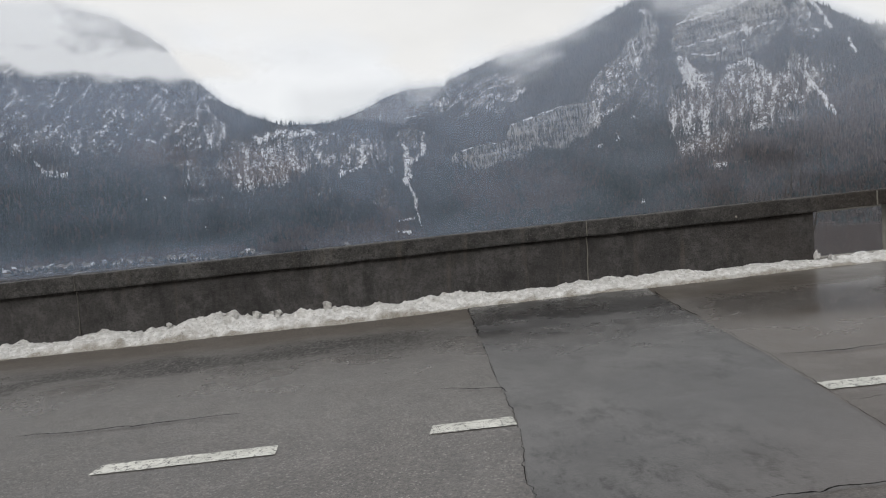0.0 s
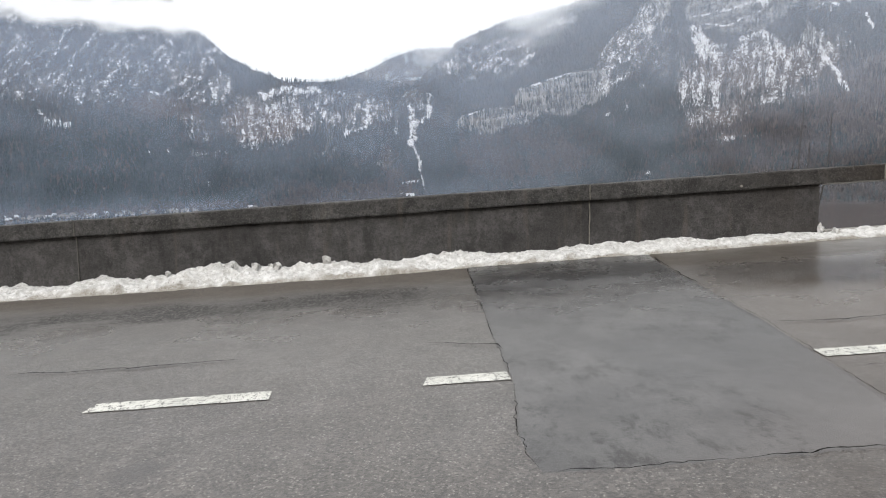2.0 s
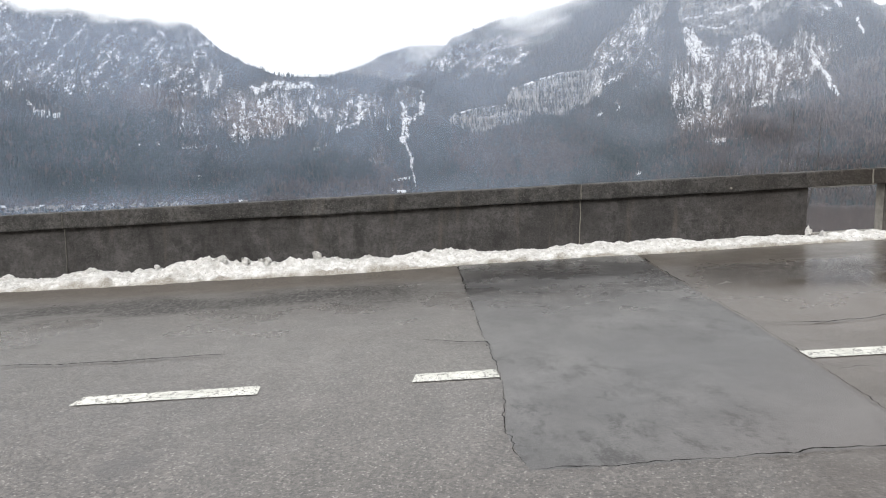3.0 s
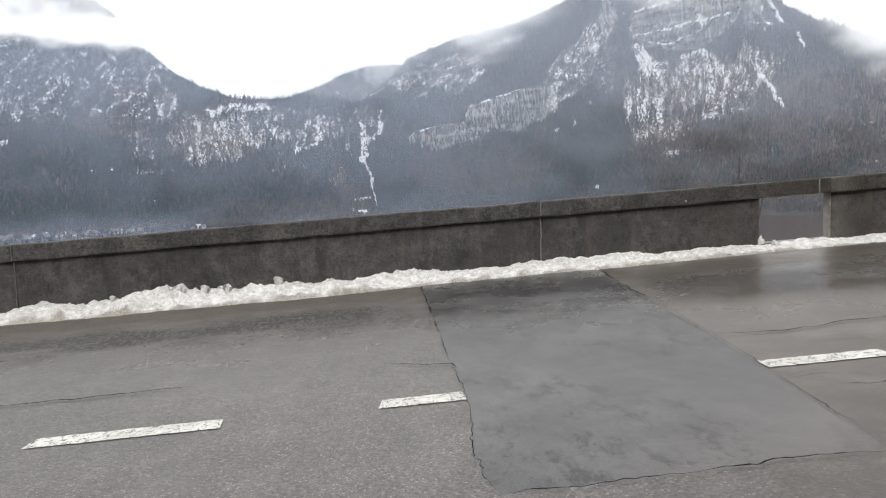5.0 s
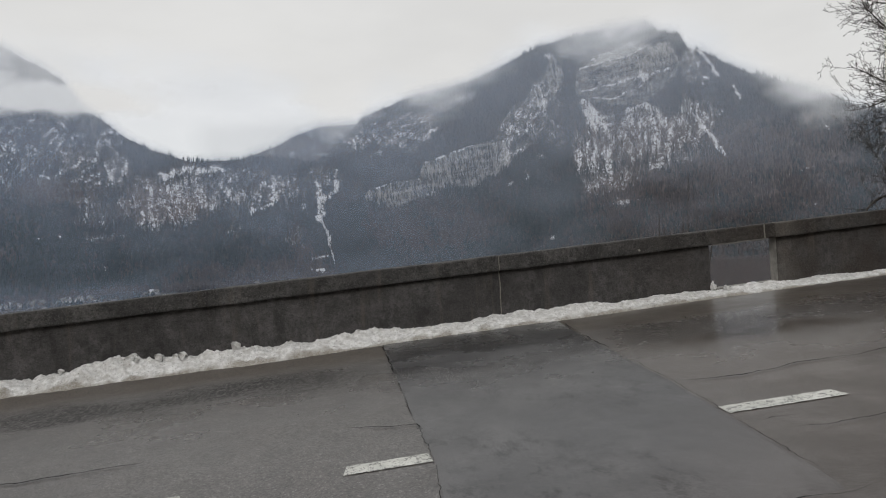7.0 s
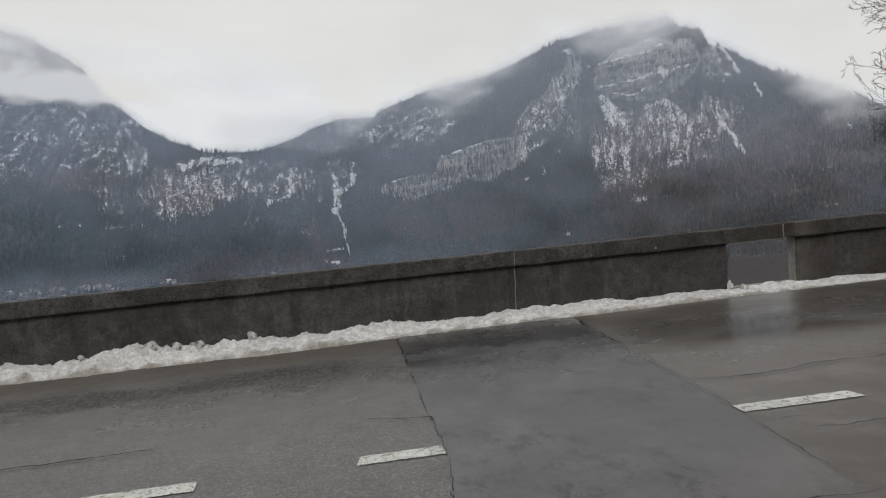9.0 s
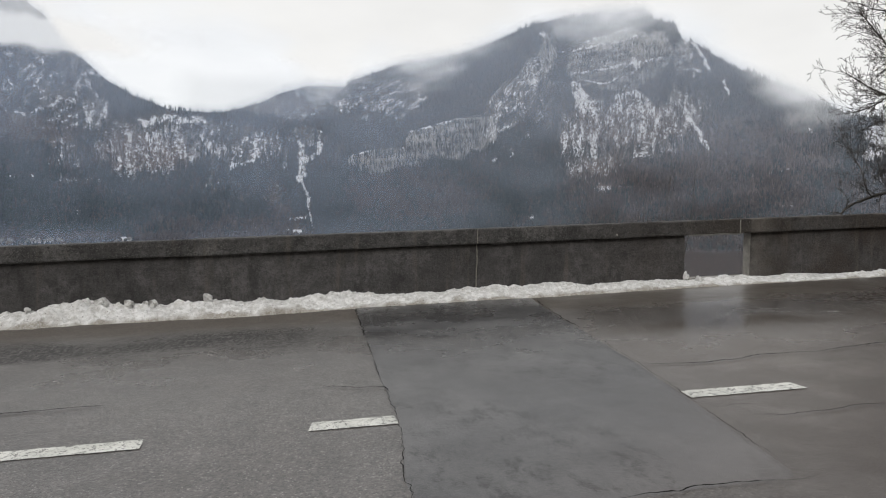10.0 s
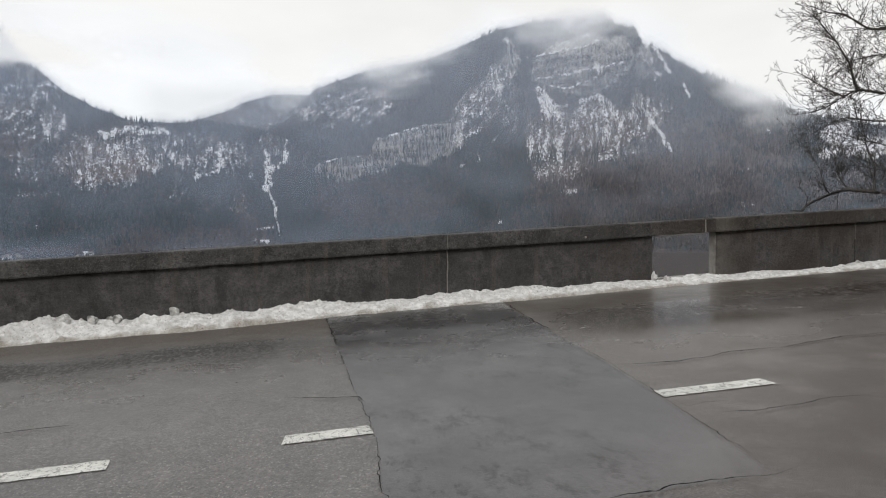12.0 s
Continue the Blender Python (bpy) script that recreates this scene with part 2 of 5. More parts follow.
def concrete_material(name, dark, light, lichen, pits):
    k = Nodes(name)
    big = k.noise(1.1, 5, 0.65)
    blot = k.noise(6, 7, 0.72)
    speck = k.noise(26, 8, 0.8)
    black = tuple(c * 0.30 for c in dark)
    col = k.mix(k.ramp(blot, 0.36, 0.68), dark, light)
    col = k.mix(k.calc("MULTIPLY", k.ramp(big, 0.45, 0.62), 0.55), col, tuple(c * 0.6 for c in dark))
    col = k.mix(k.calc("MULTIPLY", k.calc("MULTIPLY", k.ramp(k.noise(0.8, 4, 0.6), 0.30, 0.56), k.ramp(k.axis(0), 3.0, 6.4, 0.06, 0.95)), 1.0), col, (0.044, 0.034, 0.027))
    col = k.mix(k.calc("MULTIPLY", k.ramp(speck, 0.48, 0.62), pits), col, black)
    damp = k.noise(2.4, 6, 0.7, k.scaled((1.4, 1, 0.8)))
    col = k.mix(k.calc("MULTIPLY", k.ramp(damp, 0.52, 0.64), 0.5), col, black)
    drip = k.noise(3.2, 5, 0.6, k.scaled((2.2, 1, 0.25)))
    col = k.mix(k.calc("MULTIPLY", k.ramp(drip, 0.55, 0.72), 0.4), col, (light[0] * 1.05, light[1] * 0.95, light[2] * 0.80))
    moss = k.calc("MULTIPLY", k.ramp(k.noise(11, 7, 0.75), 0.60, 0.68), lichen)
    col = k.mix(moss, col, (0.13, 0.135, 0.115))
    fine = k.noise(62, 4, 0.75)
    col = k.mix(k.calc("MULTIPLY", k.ramp(fine, 0.50, 0.40), pits * 0.5), col, black)
    col = k.mix(k.calc("MULTIPLY", k.ramp(fine, 0.54, 0.66), 0.05 + 0.75 * lichen), col, (0.20, 0.192, 0.18))
    x = k.axis(0)
    wash = k.calc("MULTIPLY", k.calc("MULTIPLY", k.ramp(x, 6.35, 5.95), k.ramp(x, 5.86, 5.90)), k.ramp(k.noise(3.0, 5, 0.7), 0.30, 0.60))
    col = k.mix(k.calc("MULTIPLY", wash, 0.5), col, (0.17, 0.155, 0.135))
    pale = k.calc("MULTIPLY", k.ramp(k.noise(70, 2, 0.6), 0.64, 0.70), k.ramp(k.noise(5, 4, 0.7), 0.42, 0.62))
    col = k.mix(k.calc("MULTIPLY", pale, 0.55), col, (0.24, 0.235, 0.22))
    h = k.calc("ADD", k.calc("MULTIPLY", speck, 0.6), k.noise(16, 6, 0.7))
    nrm = k.bump(h, 1.0, 0.03)
    return k.done(col, k.ramp(blot, 0.3, 0.7, 0.70, 0.92), nrm, 0.0, 0.3)


def snow_bank_material():
    k = Nodes("old_roadside_snow")
    fine = k.noise(60, 5, 0.75)
    clod = k.noise(13, 4, 0.6)
    dirt = k.ramp(k.noise(11, 6, 0.75), 0.50, 0.64)
    low = k.attr("foot")
    col = k.mix(k.ramp(clod, 0.3, 0.7), (0.56, 0.55, 0.53), (0.84, 0.832, 0.815))
    col = k.mix(k.calc("MULTIPLY", dirt, 0.45), col, (0.36, 0.335, 0.29))
    col = k.mix(k.calc("MULTIPLY", k.ramp(k.noise(30, 5, 0.75), 0.54, 0.66), 0.5), col, (0.27, 0.255, 0.22))
    col = k.mix(k.calc("MULTIPLY", low, k.ramp(fine, 0.3, 0.7, 0.45, 0.95)), col, (0.23, 0.20, 0.155))
    grit = k.ramp(k.noise(38, 3, 0.6), 0.645, 0.69)
    col = k.mix(k.calc("MULTIPLY", grit, 0.85), col, (0.10, 0.085, 0.07))
    h = k.calc("ADD", k.calc("MULTIPLY", fine, 0.7), k.calc("ADD", clod, k.calc("MULTIPLY", k.noise(28, 5, 0.7), 0.6)))
    return k.done(col, 0.75, k.bump(h, 0.9, 0.03), 0.0, 0.3)


def paint_material():
    k = Nodes("worn_road_paint")
    a = k.noise(30, 6, 0.75)
    grit = k.noise(120, 3, 0.6)
    wear = k.ramp(k.calc("ADD", k.calc("MULTIPLY", a, 0.75), k.calc("MULTIPLY", grit, 0.25)), 0.530, 0.575)
    col = k.mix(k.ramp(k.noise(6, 4), 0.35, 0.65), (0.46, 0.46, 0.42), (0.58, 0.575, 0.53))
    col = k.mix(wear, col, (0.09, 0.087, 0.082))
    return k.done(col, 0.55, k.bump(grit, 0.4, 0.003), 0.0, 0.4)


def slope_material():
    """Rock, forest floor and snow of the mountain sides."""
    k = Nodes("winter_mountainside")
    snow, rock, brown = k.attr("snow"), k.attr("rock"), k.attr("brown")
    n1 = k.noise(0.045, 6, 0.72)
    n2 = k.noise(0.010, 4, 0.6)
    ribs = k.noise(0.11, 6, 0.70, k.scaled((1.6, 1.6, 0.20)))
    streaks = k.noise(0.40, 4, 0.70, k.scaled((1.0, 1.0, 0.17)))
    shelves = k.noise(0.30, 3, 0.65, k.scaled((0.35, 0.35, 1.5)))
    bands = k.noise(0.060, 5, 0.65, k.scaled((0.10, 0.10, 1.0), k.tilted(0.15)))
    floor = k.mix(k.ramp(n2, 0.35, 0.65), (0.050, 0.050, 0.053), (0.080, 0.072, 0.068))
    floor = k.mix(k.calc("MULTIPLY", brown, 0.8), floor, (0.098, 0.076, 0.068))
    stone = k.mix(k.ramp(k.calc("ADD", k.calc("MULTIPLY", bands, 0.40), k.calc("MULTIPLY", ribs, 0.60)), 0.40, 0.60), (0.052, 0.053, 0.057), (0.30, 0.296, 0.287))
    crack = k.ramp(k.noise(0.16, 3, 0.6, k.scaled((1.8, 1.8, 0.16))), 0.40, 0.33)
    stone = k.mix(k.calc("MULTIPLY", crack, 0.6), stone, (0.045, 0.044, 0.045))
    stone = k.mix(k.calc("MULTIPLY", k.ramp(n1, 0.50, 0.66), 0.5), stone, (0.19, 0.165, 0.14))
    col = k.mix(k.ramp(k.calc("ADD", rock, k.calc("MULTIPLY", k.calc("SUBTRACT", n1, 0.5), 0.5)), 0.25, 0.50), floor, stone)
    ledge = k.calc("MULTIPLY", k.ramp(k.normal_z(), 0.45, 0.75), k.ramp(rock, 0.1, 0.6))
    noise_sum = k.calc("ADD", k.calc("MULTIPLY", k.calc("SUBTRACT", n1, 0.5), 0.7), k.calc("ADD", k.calc("MULTIPLY", k.calc("SUBTRACT", ribs, 0.5), 0.7), k.calc("ADD", k.calc("MULTIPLY", k.calc("SUBTRACT", streaks, 0.5), 1.6), k.calc("MULTIPLY", k.calc("SUBTRACT", shelves, 0.5), 0.6))))
    white = k.calc("ADD", k.calc("ADD", snow, k.calc("MULTIPLY", ledge, 0.13)), noise_sum)
    col = k.mix(k.ramp(white, 0.30, 0.46), col, (0.53, 0.535, 0.55))
    return k.done(col, 0.9, k.bump(n1, 0.6, 6.0), 0.0, 0.1)


def tree_material(name, a, b):
    k = Nodes(name)
    return k.done(k.mix(k.island(), a, b), 0.9, None, 0.0, 0.1)


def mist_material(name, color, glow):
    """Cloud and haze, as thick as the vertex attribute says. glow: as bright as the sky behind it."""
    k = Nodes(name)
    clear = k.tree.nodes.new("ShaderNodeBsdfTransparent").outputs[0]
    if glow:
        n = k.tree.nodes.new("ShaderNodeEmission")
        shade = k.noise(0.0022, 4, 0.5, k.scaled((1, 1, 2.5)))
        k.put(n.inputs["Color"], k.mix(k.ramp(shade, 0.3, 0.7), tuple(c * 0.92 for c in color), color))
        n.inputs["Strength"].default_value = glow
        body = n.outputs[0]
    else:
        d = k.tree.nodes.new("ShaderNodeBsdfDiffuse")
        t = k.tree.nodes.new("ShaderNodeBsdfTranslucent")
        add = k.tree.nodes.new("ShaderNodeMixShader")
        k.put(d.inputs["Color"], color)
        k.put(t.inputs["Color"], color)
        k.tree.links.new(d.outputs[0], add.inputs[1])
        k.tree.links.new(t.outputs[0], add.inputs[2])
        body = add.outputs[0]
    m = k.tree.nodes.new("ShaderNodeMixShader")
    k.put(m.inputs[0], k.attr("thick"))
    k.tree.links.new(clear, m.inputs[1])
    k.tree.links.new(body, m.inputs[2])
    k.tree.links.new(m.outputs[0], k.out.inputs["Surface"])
    return k.mat


def water_material():
    k = Nodes("grey_lake_water")
    nrm = k.bump(k.noise(0.25, 3, 0.6), 0.4, 0.25)
    return k.done((0.060, 0.049, 0.046), 0.20, nrm, 0.0, 0.5)


ASPHALT = asphalt_material()
PATCH = patch_material()
WALL = concrete_material("weathered_dark_concrete", (0.063, 0.060, 0.059), (0.128, 0.122, 0.120), 0.16, 0.5)
COPING = concrete_material("lichened_coping_concrete", (0.052, 0.050, 0.049), (0.132, 0.127, 0.122), 0.6, 0.7)
SNOW = snow_bank_material()
PAINT = paint_material()
CRACK_BLACK = plain("black_crack_gap", (0.006, 0.006, 0.006), (0.016, 0.015, 0.014), 30, 0.95, 0.5, 0.004, 0.05)
LIME_GREY = plain("grey_joint_mortar", (0.085, 0.081, 0.074), (0.15, 0.142, 0.128), 40, 0.85, 0.5, 0.004)
LIME = plain("pale_joint_mortar", (0.16, 0.15, 0.13), (0.28, 0.262, 0.23), 40, 0.85, 0.5, 0.004)
PALE = plain("pale_wet_concrete", (0.16, 0.15, 0.135), (0.29, 0.272, 0.245), 12, 0.7, 0.4, 0.008)
SLOPE = slope_material()
CONIFER = tree_material("dark_spruce", (0.019, 0.028, 0.031), (0.039, 0.051, 0.054))
BARE = tree_material("bare_grey_brown_wood", (0.046, 0.041, 0.041), (0.068, 0.058, 0.0555))
FROSTED = tree_material("snow_dusted_branches", (0.085, 0.079, 0.078), (0.25, 0.242, 0.24))
LAKE = water_material()
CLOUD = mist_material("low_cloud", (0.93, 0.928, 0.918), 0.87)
# haze colours for diffuse sheets that tint and lighten the slopes behind
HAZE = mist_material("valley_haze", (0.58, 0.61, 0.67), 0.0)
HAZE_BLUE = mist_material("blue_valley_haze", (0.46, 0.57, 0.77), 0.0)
BANK = plain("dead_grass_bank", (0.060, 0.050, 0.034), (0.13, 0.11, 0.075), 3.0, 0.95, 0.8, 0.1)
BARK = plain("dark_wet_bark", (0.030, 0.026, 0.022), (0.062, 0.054, 0.046), 14, 0.8, 0.6, 0.01)
PLASTER = plain("white_house_plaster", (0.30, 0.29, 0.28), (0.46, 0.45, 0.43), 0.5, 0.85, 0.1, 0.02)
ROOFSNOW = plain("snowy_roof", (0.36, 0.365, 0.38), (0.55, 0.555, 0.565), 0.4, 0.85, 0.2, 0.05)
ROOFTILE = plain("grey_roof_tiles", (0.10, 0.095, 0.09), (0.18, 0.165, 0.155), 0.8, 0.85, 0.2, 0.05)
GLASS_DARK = plain("dark_house_window", (0.02, 0.024, 0.03), (0.04, 0.045, 0.05), 1.0, 0.15, 0.0, 0.01)
TIMBER = plain("brown_house_timber", (0.09, 0.06, 0.04), (0.15, 0.10, 0.07), 1.5, 0.85, 0.2, 0.03)


# ---------------------------------------------------------------- mesh kit
def mesh_of(name, verts, faces, material, smooth=False):
    """A mesh from arrays: verts n x 3, faces m x 3 or m x 4."""
    verts, faces = np.asarray(verts, np.float32), np.asarray(faces, np.int32)
    me = bpy.data.meshes.new(name)
    me.vertices.add(len(verts))
    me.vertices.foreach_set("co", verts.ravel())
    per = faces.shape[1]
    me.loops.add(faces.size)
    me.loops.foreach_set("vertex_index", faces.ravel())
    me.polygons.add(len(faces))
    me.polygons.foreach_set("loop_start", np.arange(0, faces.size, per, dtype=np.int32))
    me.polygons.foreach_set("use_smooth", np.full(len(faces), smooth))
    me.update(calc_edges=True)
    me.materials.append(material)
    return me


def grid_faces(rows, cols):
    i = (np.arange(rows - 1)[:, None] * cols + np.arange(cols - 1)[None]).ravel()
    return np.stack([i, i + 1, i + cols + 1, i + cols], 1)


def give(me, name, values):
    me.attributes.new(name, "FLOAT", "POINT").data.foreach_set("value", np.asarray(values, np.float32).ravel())


def empty(name, label="", category="", group="", kind="", at=(0, 0, 0)):
    ob = new(name)
    ob.location = at
    return tagged(ob, label, category, group, kind)


def part(name, data, material=None, parent=None, label=""):
    """One mesh object from a bmesh or a mesh, under a thing or a part."""
    if isinstance(data, bmesh.types.BMesh):
        me = bpy.data.meshes.new(name)
        data.to_mesh(me)
        data.free()
        me.materials.append(material)
    else:
        me = data
    ob = new(name, me)
    ob.parent = parent
    return tagged(ob, label)


def box(bm, x0, x1, y0, y1, z0, z1, bevel=0.0, lean=0.0):
    """A box, sheared so that its z follows lean * x."""
    r = bmesh.ops.create_cube(bm, size=1)
    for v in r["verts"]:
        v.co = Vector((x0 + (v.co.x + 0.5) * (x1 - x0), y0 + (v.co.y + 0.5) * (y1 - y0), z0 + (v.co.z + 0.5) * (z1 - z0)))
        v.co.z += lean * v.co.x
    if bevel:
        edges = list({e for v in r["verts"] for e in v.link_edges})
        bmesh.ops.bevel(bm, geom=edges, offset=bevel, segments=2, affect="EDGES", profile=0.6)


TABLE = np.random.RandomState(7).rand(256, 256)


def vnoise(x, y):
    x, y = np.asarray(x, float), np.asarray(y, float)
    xi, yi = np.floor(x).astype(int), np.floor(y).astype(int)
    fx, fy = x - xi, y - yi
    fx, fy = fx * fx * (3 - 2 * fx), fy * fy * (3 - 2 * fy)
    a, b = TABLE[xi % 256, yi % 256], TABLE[(xi + 1) % 256, yi % 256]
    c, d = TABLE[xi % 256, (yi + 1) % 256], TABLE[(xi + 1) % 256, (yi + 1) % 256]
    return (a + (b - a) * fx) * (1 - fy) + (c + (d - c) * fx) * fy


def fbm(x, y, octaves=5, gain=0.5):
    """Smooth noise about 0, from -1 to 1."""
    out, amp, total = 0.0, 1.0, 0.0
    for n in range(octaves):
        out = out + amp * (vnoise(x * 2**n + 17.3 * n, y * 2**n + 5.1 * n) - 0.5)
        total += amp
        amp *= gain
    return 2 * out / total


def smooth(v, a, b):
    t = np.clip((v - a) / (b - a), 0, 1)
    return t * t * (3 - 2 * t)


# ---------------------------------------------------------------- the plan
GRADE = 0.044          # the road climbs along +x
EYE = (0.0, -8.55, 1.19)
LAKE_Z = -62.0
SHORE = 1280.0
WALL_T = 0.145         # parapet thickness
COPE_LOW, COPE_TOP = 0.668, 0.868
JOINTS = (-17.3, -10.87, -4.43, 2.0, 8.27, 14.7)
OPENINGS = ((4.93, 5.92),)


def road_z(x):
    return GRADE * x


# ---------------------------------------------------------------- road
def build_road():
    xs = np.r_[np.linspace(-80, -8, 73), np.linspace(-7.9, 10, 180), np.linspace(11, 90, 80)]
    ys = np.r_[np.linspace(-15, -7, 20), np.linspace(-6.9, 0.15, 72)]
    X, Y = np.meshgrid(xs, ys)
    Z = road_z(X) + 0.006 * fbm(X * 0.9, Y * 0.9, 3)
    Z -= 0.008 * np.exp(-((Y + 2.1) / 0.5) ** 2)
    road = part("road", mesh_of("road", np.stack([X, Y, Z], -1).reshape(-1, 3), grid_faces(len(ys), len(xs)), ASPHALT, True))
    tagged(road, "wet grey asphalt road with worn white dashes", "road", kind="structure")
    return road


def patch_edge(y):
    """Ragged sides of the repaired strip: x of the one and of the other edge at y."""
    a = 0.41 + 0.018 * fbm(y * 2.3, y * 0 + 3.3, 4) - 0.05 * np.exp(-((y + 5.75) / 0.35) ** 2) + 0.02 * np.exp(-((y + 4.8) / 0.3) ** 2)
    b = np.interp(y, (-6.1, -5.86, -4.92, -4.08, -2.69, -1.2, -0.4), (1.96, 2.01, 2.13, 2.25, 2.37, 2.50, 2.60)) + 0.015 * fbm(y * 2.1, y * 0 + 9.1, 4)
    return a, b


def build_patch(road):
    ys = np.linspace(-6.1, -0.3, 117)
    a, b = patch_edge(ys)
    u = np.linspace(0, 1, 60)
    X = a[:, None] + (b - a)[:, None] * u
    Y = np.repeat(ys[:, None], 60, 1)
    Y[0] += 0.02 * fbm(X[0] * 3, X[0] * 0, 3)
    Z = road_z(X) + 0.005 + 0.006 * fbm(X * 0.9, Y * 0.9, 3) - 0.008 * np.exp(-((Y + 2.1) / 0.5) ** 2)
    edge = np.minimum(np.minimum(u, 1 - u)[None] / 0.02, 1)
    front = np.minimum((ys[:, None] - ys[0]) / 0.12, 1)
    Z -= 0.006 * (1 - edge * front)
    part("asphalt_patch", mesh_of("asphalt_patch", np.stack([X, Y, Z], -1).reshape(-1, 3), grid_faces(117, 60), PATCH, True), None, road,
         "darker smooth repaired strip of asphalt")


def crack(road, points, width, seed, wander=1.0):
    """A ragged crack along a few plan points, its shaded gap a black strip."""
    pts = [Vector(p) for p in points]
    line = []
    for p, q in zip(pts, pts[1:]):
        n = max(2, int((q - p).length / 0.022))
        line += [p.lerp(q, i / n) for i in range(n)]
    line.append(pts[-1])
    rnd = random.Random(seed)
    verts, faces = [], []
    for i, p in enumerate(line):
        d = (line[min(i + 1, len(line) - 1)] - line[max(i - 1, 0)]).normalized()
        side = Vector((-d.y, d.x))
        wob = noise.noise((p.x * 5, p.y * 5, seed)) * 0.035 * wander + noise.noise((p.x * 20, p.y * 20, seed)) * 0.015 + noise.noise((p.x * 55, p.y * 55, seed)) * 0.006
        fade = min(1, i / 6, (len(line) - 1 - i) / 6)
        w = width * (0.35 + 0.9 * rnd.random() * (0.5 + noise.noise((p.x * 3, p.y * 3, seed + 4)))) * fade * (1.0 if wander == 1.0 else max(0.45, min(1.0, 0.8 + 1.8 * noise.noise((p.x * 2.3, p.y * 2.3, seed + 9)))))
        for s in (-1, 1):
            v = p + side * (wob + s * max(w, 0.0003))
            verts.append((v.x, v.y, road_z(v.x) + 0.0115 + 0.006 * float(fbm(v.x * 0.9, v.y * 0.9, 3)) - 0.008 * math.exp(-(((v.y + 2.1) / 0.5) ** 2))))
        if i:
            faces.append((2 * i - 2, 2 * i, 2 * i + 1, 2 * i - 1))
    part("crack", mesh_of("crack", verts, faces, CRACK_BLACK), None, road, "dark ragged crack")


def build_cracks(road):
    ys = np.linspace(-0.62, -6.08, 30)
    a, b = patch_edge(ys)
    crack(road, [(a[i], ys[i]) for i in range(0, 10)], 0.0100, 1, 0.4)
    crack(road, [(a[i], ys[i]) for i in range(10, 20)], 0.0034, 2, 0.25)
    crack(road, [(a[i], ys[i]) for i in range(19, 30)], 0.0028, 3, 0.3)
    crack(road, [(b[i], ys[i]) for i in range(0, 12)], 0.0129, 4, 0.5)
    crack(road, [(b[i], ys[i]) for i in range(12, 29)], 0.0034, 5, 0.4)
    crack(road, [(0.42, -6.09), (0.75, -6.11), (1.07, -6.10), (1.5, -6.08), (1.95, -6.12), (2.1, -6.08)], 0.0060, 6, 0.6)
    crack(road, [(2.25, -4.09), (2.6, -4.17), (2.94, -4.18), (3.2, -4.10), (3.63, -4.11), (4.3, -4.0), (5.0, -4.05)], 0.0105, 7)
    crack(road, [(-2.9, -4.07), (-2.4, -4.10), (-2.0, -4.12), (-1.6, -4.10), (-1.28, -4.10)], 0.0095, 8)
    crack(road, [(-0.05, -4.01), (0.15, -4.10), (0.42, -4.18), (0.43, -4.33)], 0.0096, 9)
    crack(road, [(2.26, -5.34), (2.5, -5.36), (2.9, -5.31), (3.2, -5.34)], 0.0059, 10)
    crack(road, [(2.16, -5.15), (2.3, -5.14), (2.42, -5.16)], 0.0036, 11)
    crack(road, [(-4.0, -4.25), (-3.5, -4.15), (-3.0, -4.12)], 0.0022, 12)


def build_dashes(road):
    """Worn painted dashes, a metre long with metre gaps; the patch has swallowed part of two."""
    spans = [(-15.85, -14.85), (-13.85, -12.85), (-11.9, -10.9), (-9.9, -8.9), (-7.9, -6.9), (-5.9, -4.9), (-3.9, -2.9), (-1.893, -0.894), (-0.048, 0.418),
             (2.165, 2.913), (3.93, 4.93), (5.93, 6.93), (7.93, 8.93), (9.93, 10.93)]
    rnd = random.Random(5)
    for x0, x1 in spans:
        cols = 40
        mid = -4.90 if x0 < -0.5 else -4.85 if x0 < 1 else -4.861
        verts, faces = [], []
        for i in range(cols + 1):
            x = x0 + (x1 - x0) * i / cols
            for y, skew in ((mid - 0.072, -0.005), (mid + 0.072, 0.005)):
                xx = x + skew - (0.014 if i == cols and skew > 0 else 0) + (rnd.uniform(-0.012, 0.012) if i in (0, cols) else 0)
                yy = y + rnd.uniform(-0.004, 0.004)
                verts.append((xx, yy, road_z(xx) + 0.0045 + 0.006 * float(fbm(xx * 0.9, yy * 0.9, 3))))
            if i:
                faces.append((2 * i - 2, 2 * i, 2 * i + 1, 2 * i - 1))
        part("road_dash", mesh_of("road_dash", verts, faces, PAINT), None, road, "worn white painted dash")


# ---------------------------------------------------------------- parapet
def ragged(bm, amount, scale, seed):
    for v in bm.verts:
        p = v.co * scale
        v.co += Vector((noise.noise((p.x, p.y, p.z + seed)), noise.noise((p.x, p.y + 7, p.z + seed)), noise.noise((p.x + 9, p.y, p.z + seed)))) * amount


def slab(x0, x1, y0, y1, z0, z1, bevel, step, seed, wobble):
    """A long block that follows the grade, cut into short lengths so that its edges can be worn."""
    bm = bmesh.new()
    box(bm, x0, x1, y0, y1, z0, z1, bevel)
    n = max(1, int((x1 - x0) / step))
    for i in range(1, n):
        x = x0 + (x1 - x0) * i / n
        bmesh.ops.bisect_plane(bm, geom=bm.verts[:] + bm.edges[:] + bm.faces[:], plane_co=(x, 0, 0), plane_no=(1, 0, 0))
    ragged(bm, wobble, 4.0, seed)
    for v in bm.verts:
        v.co.z += road_z(v.co.x)
    return bm


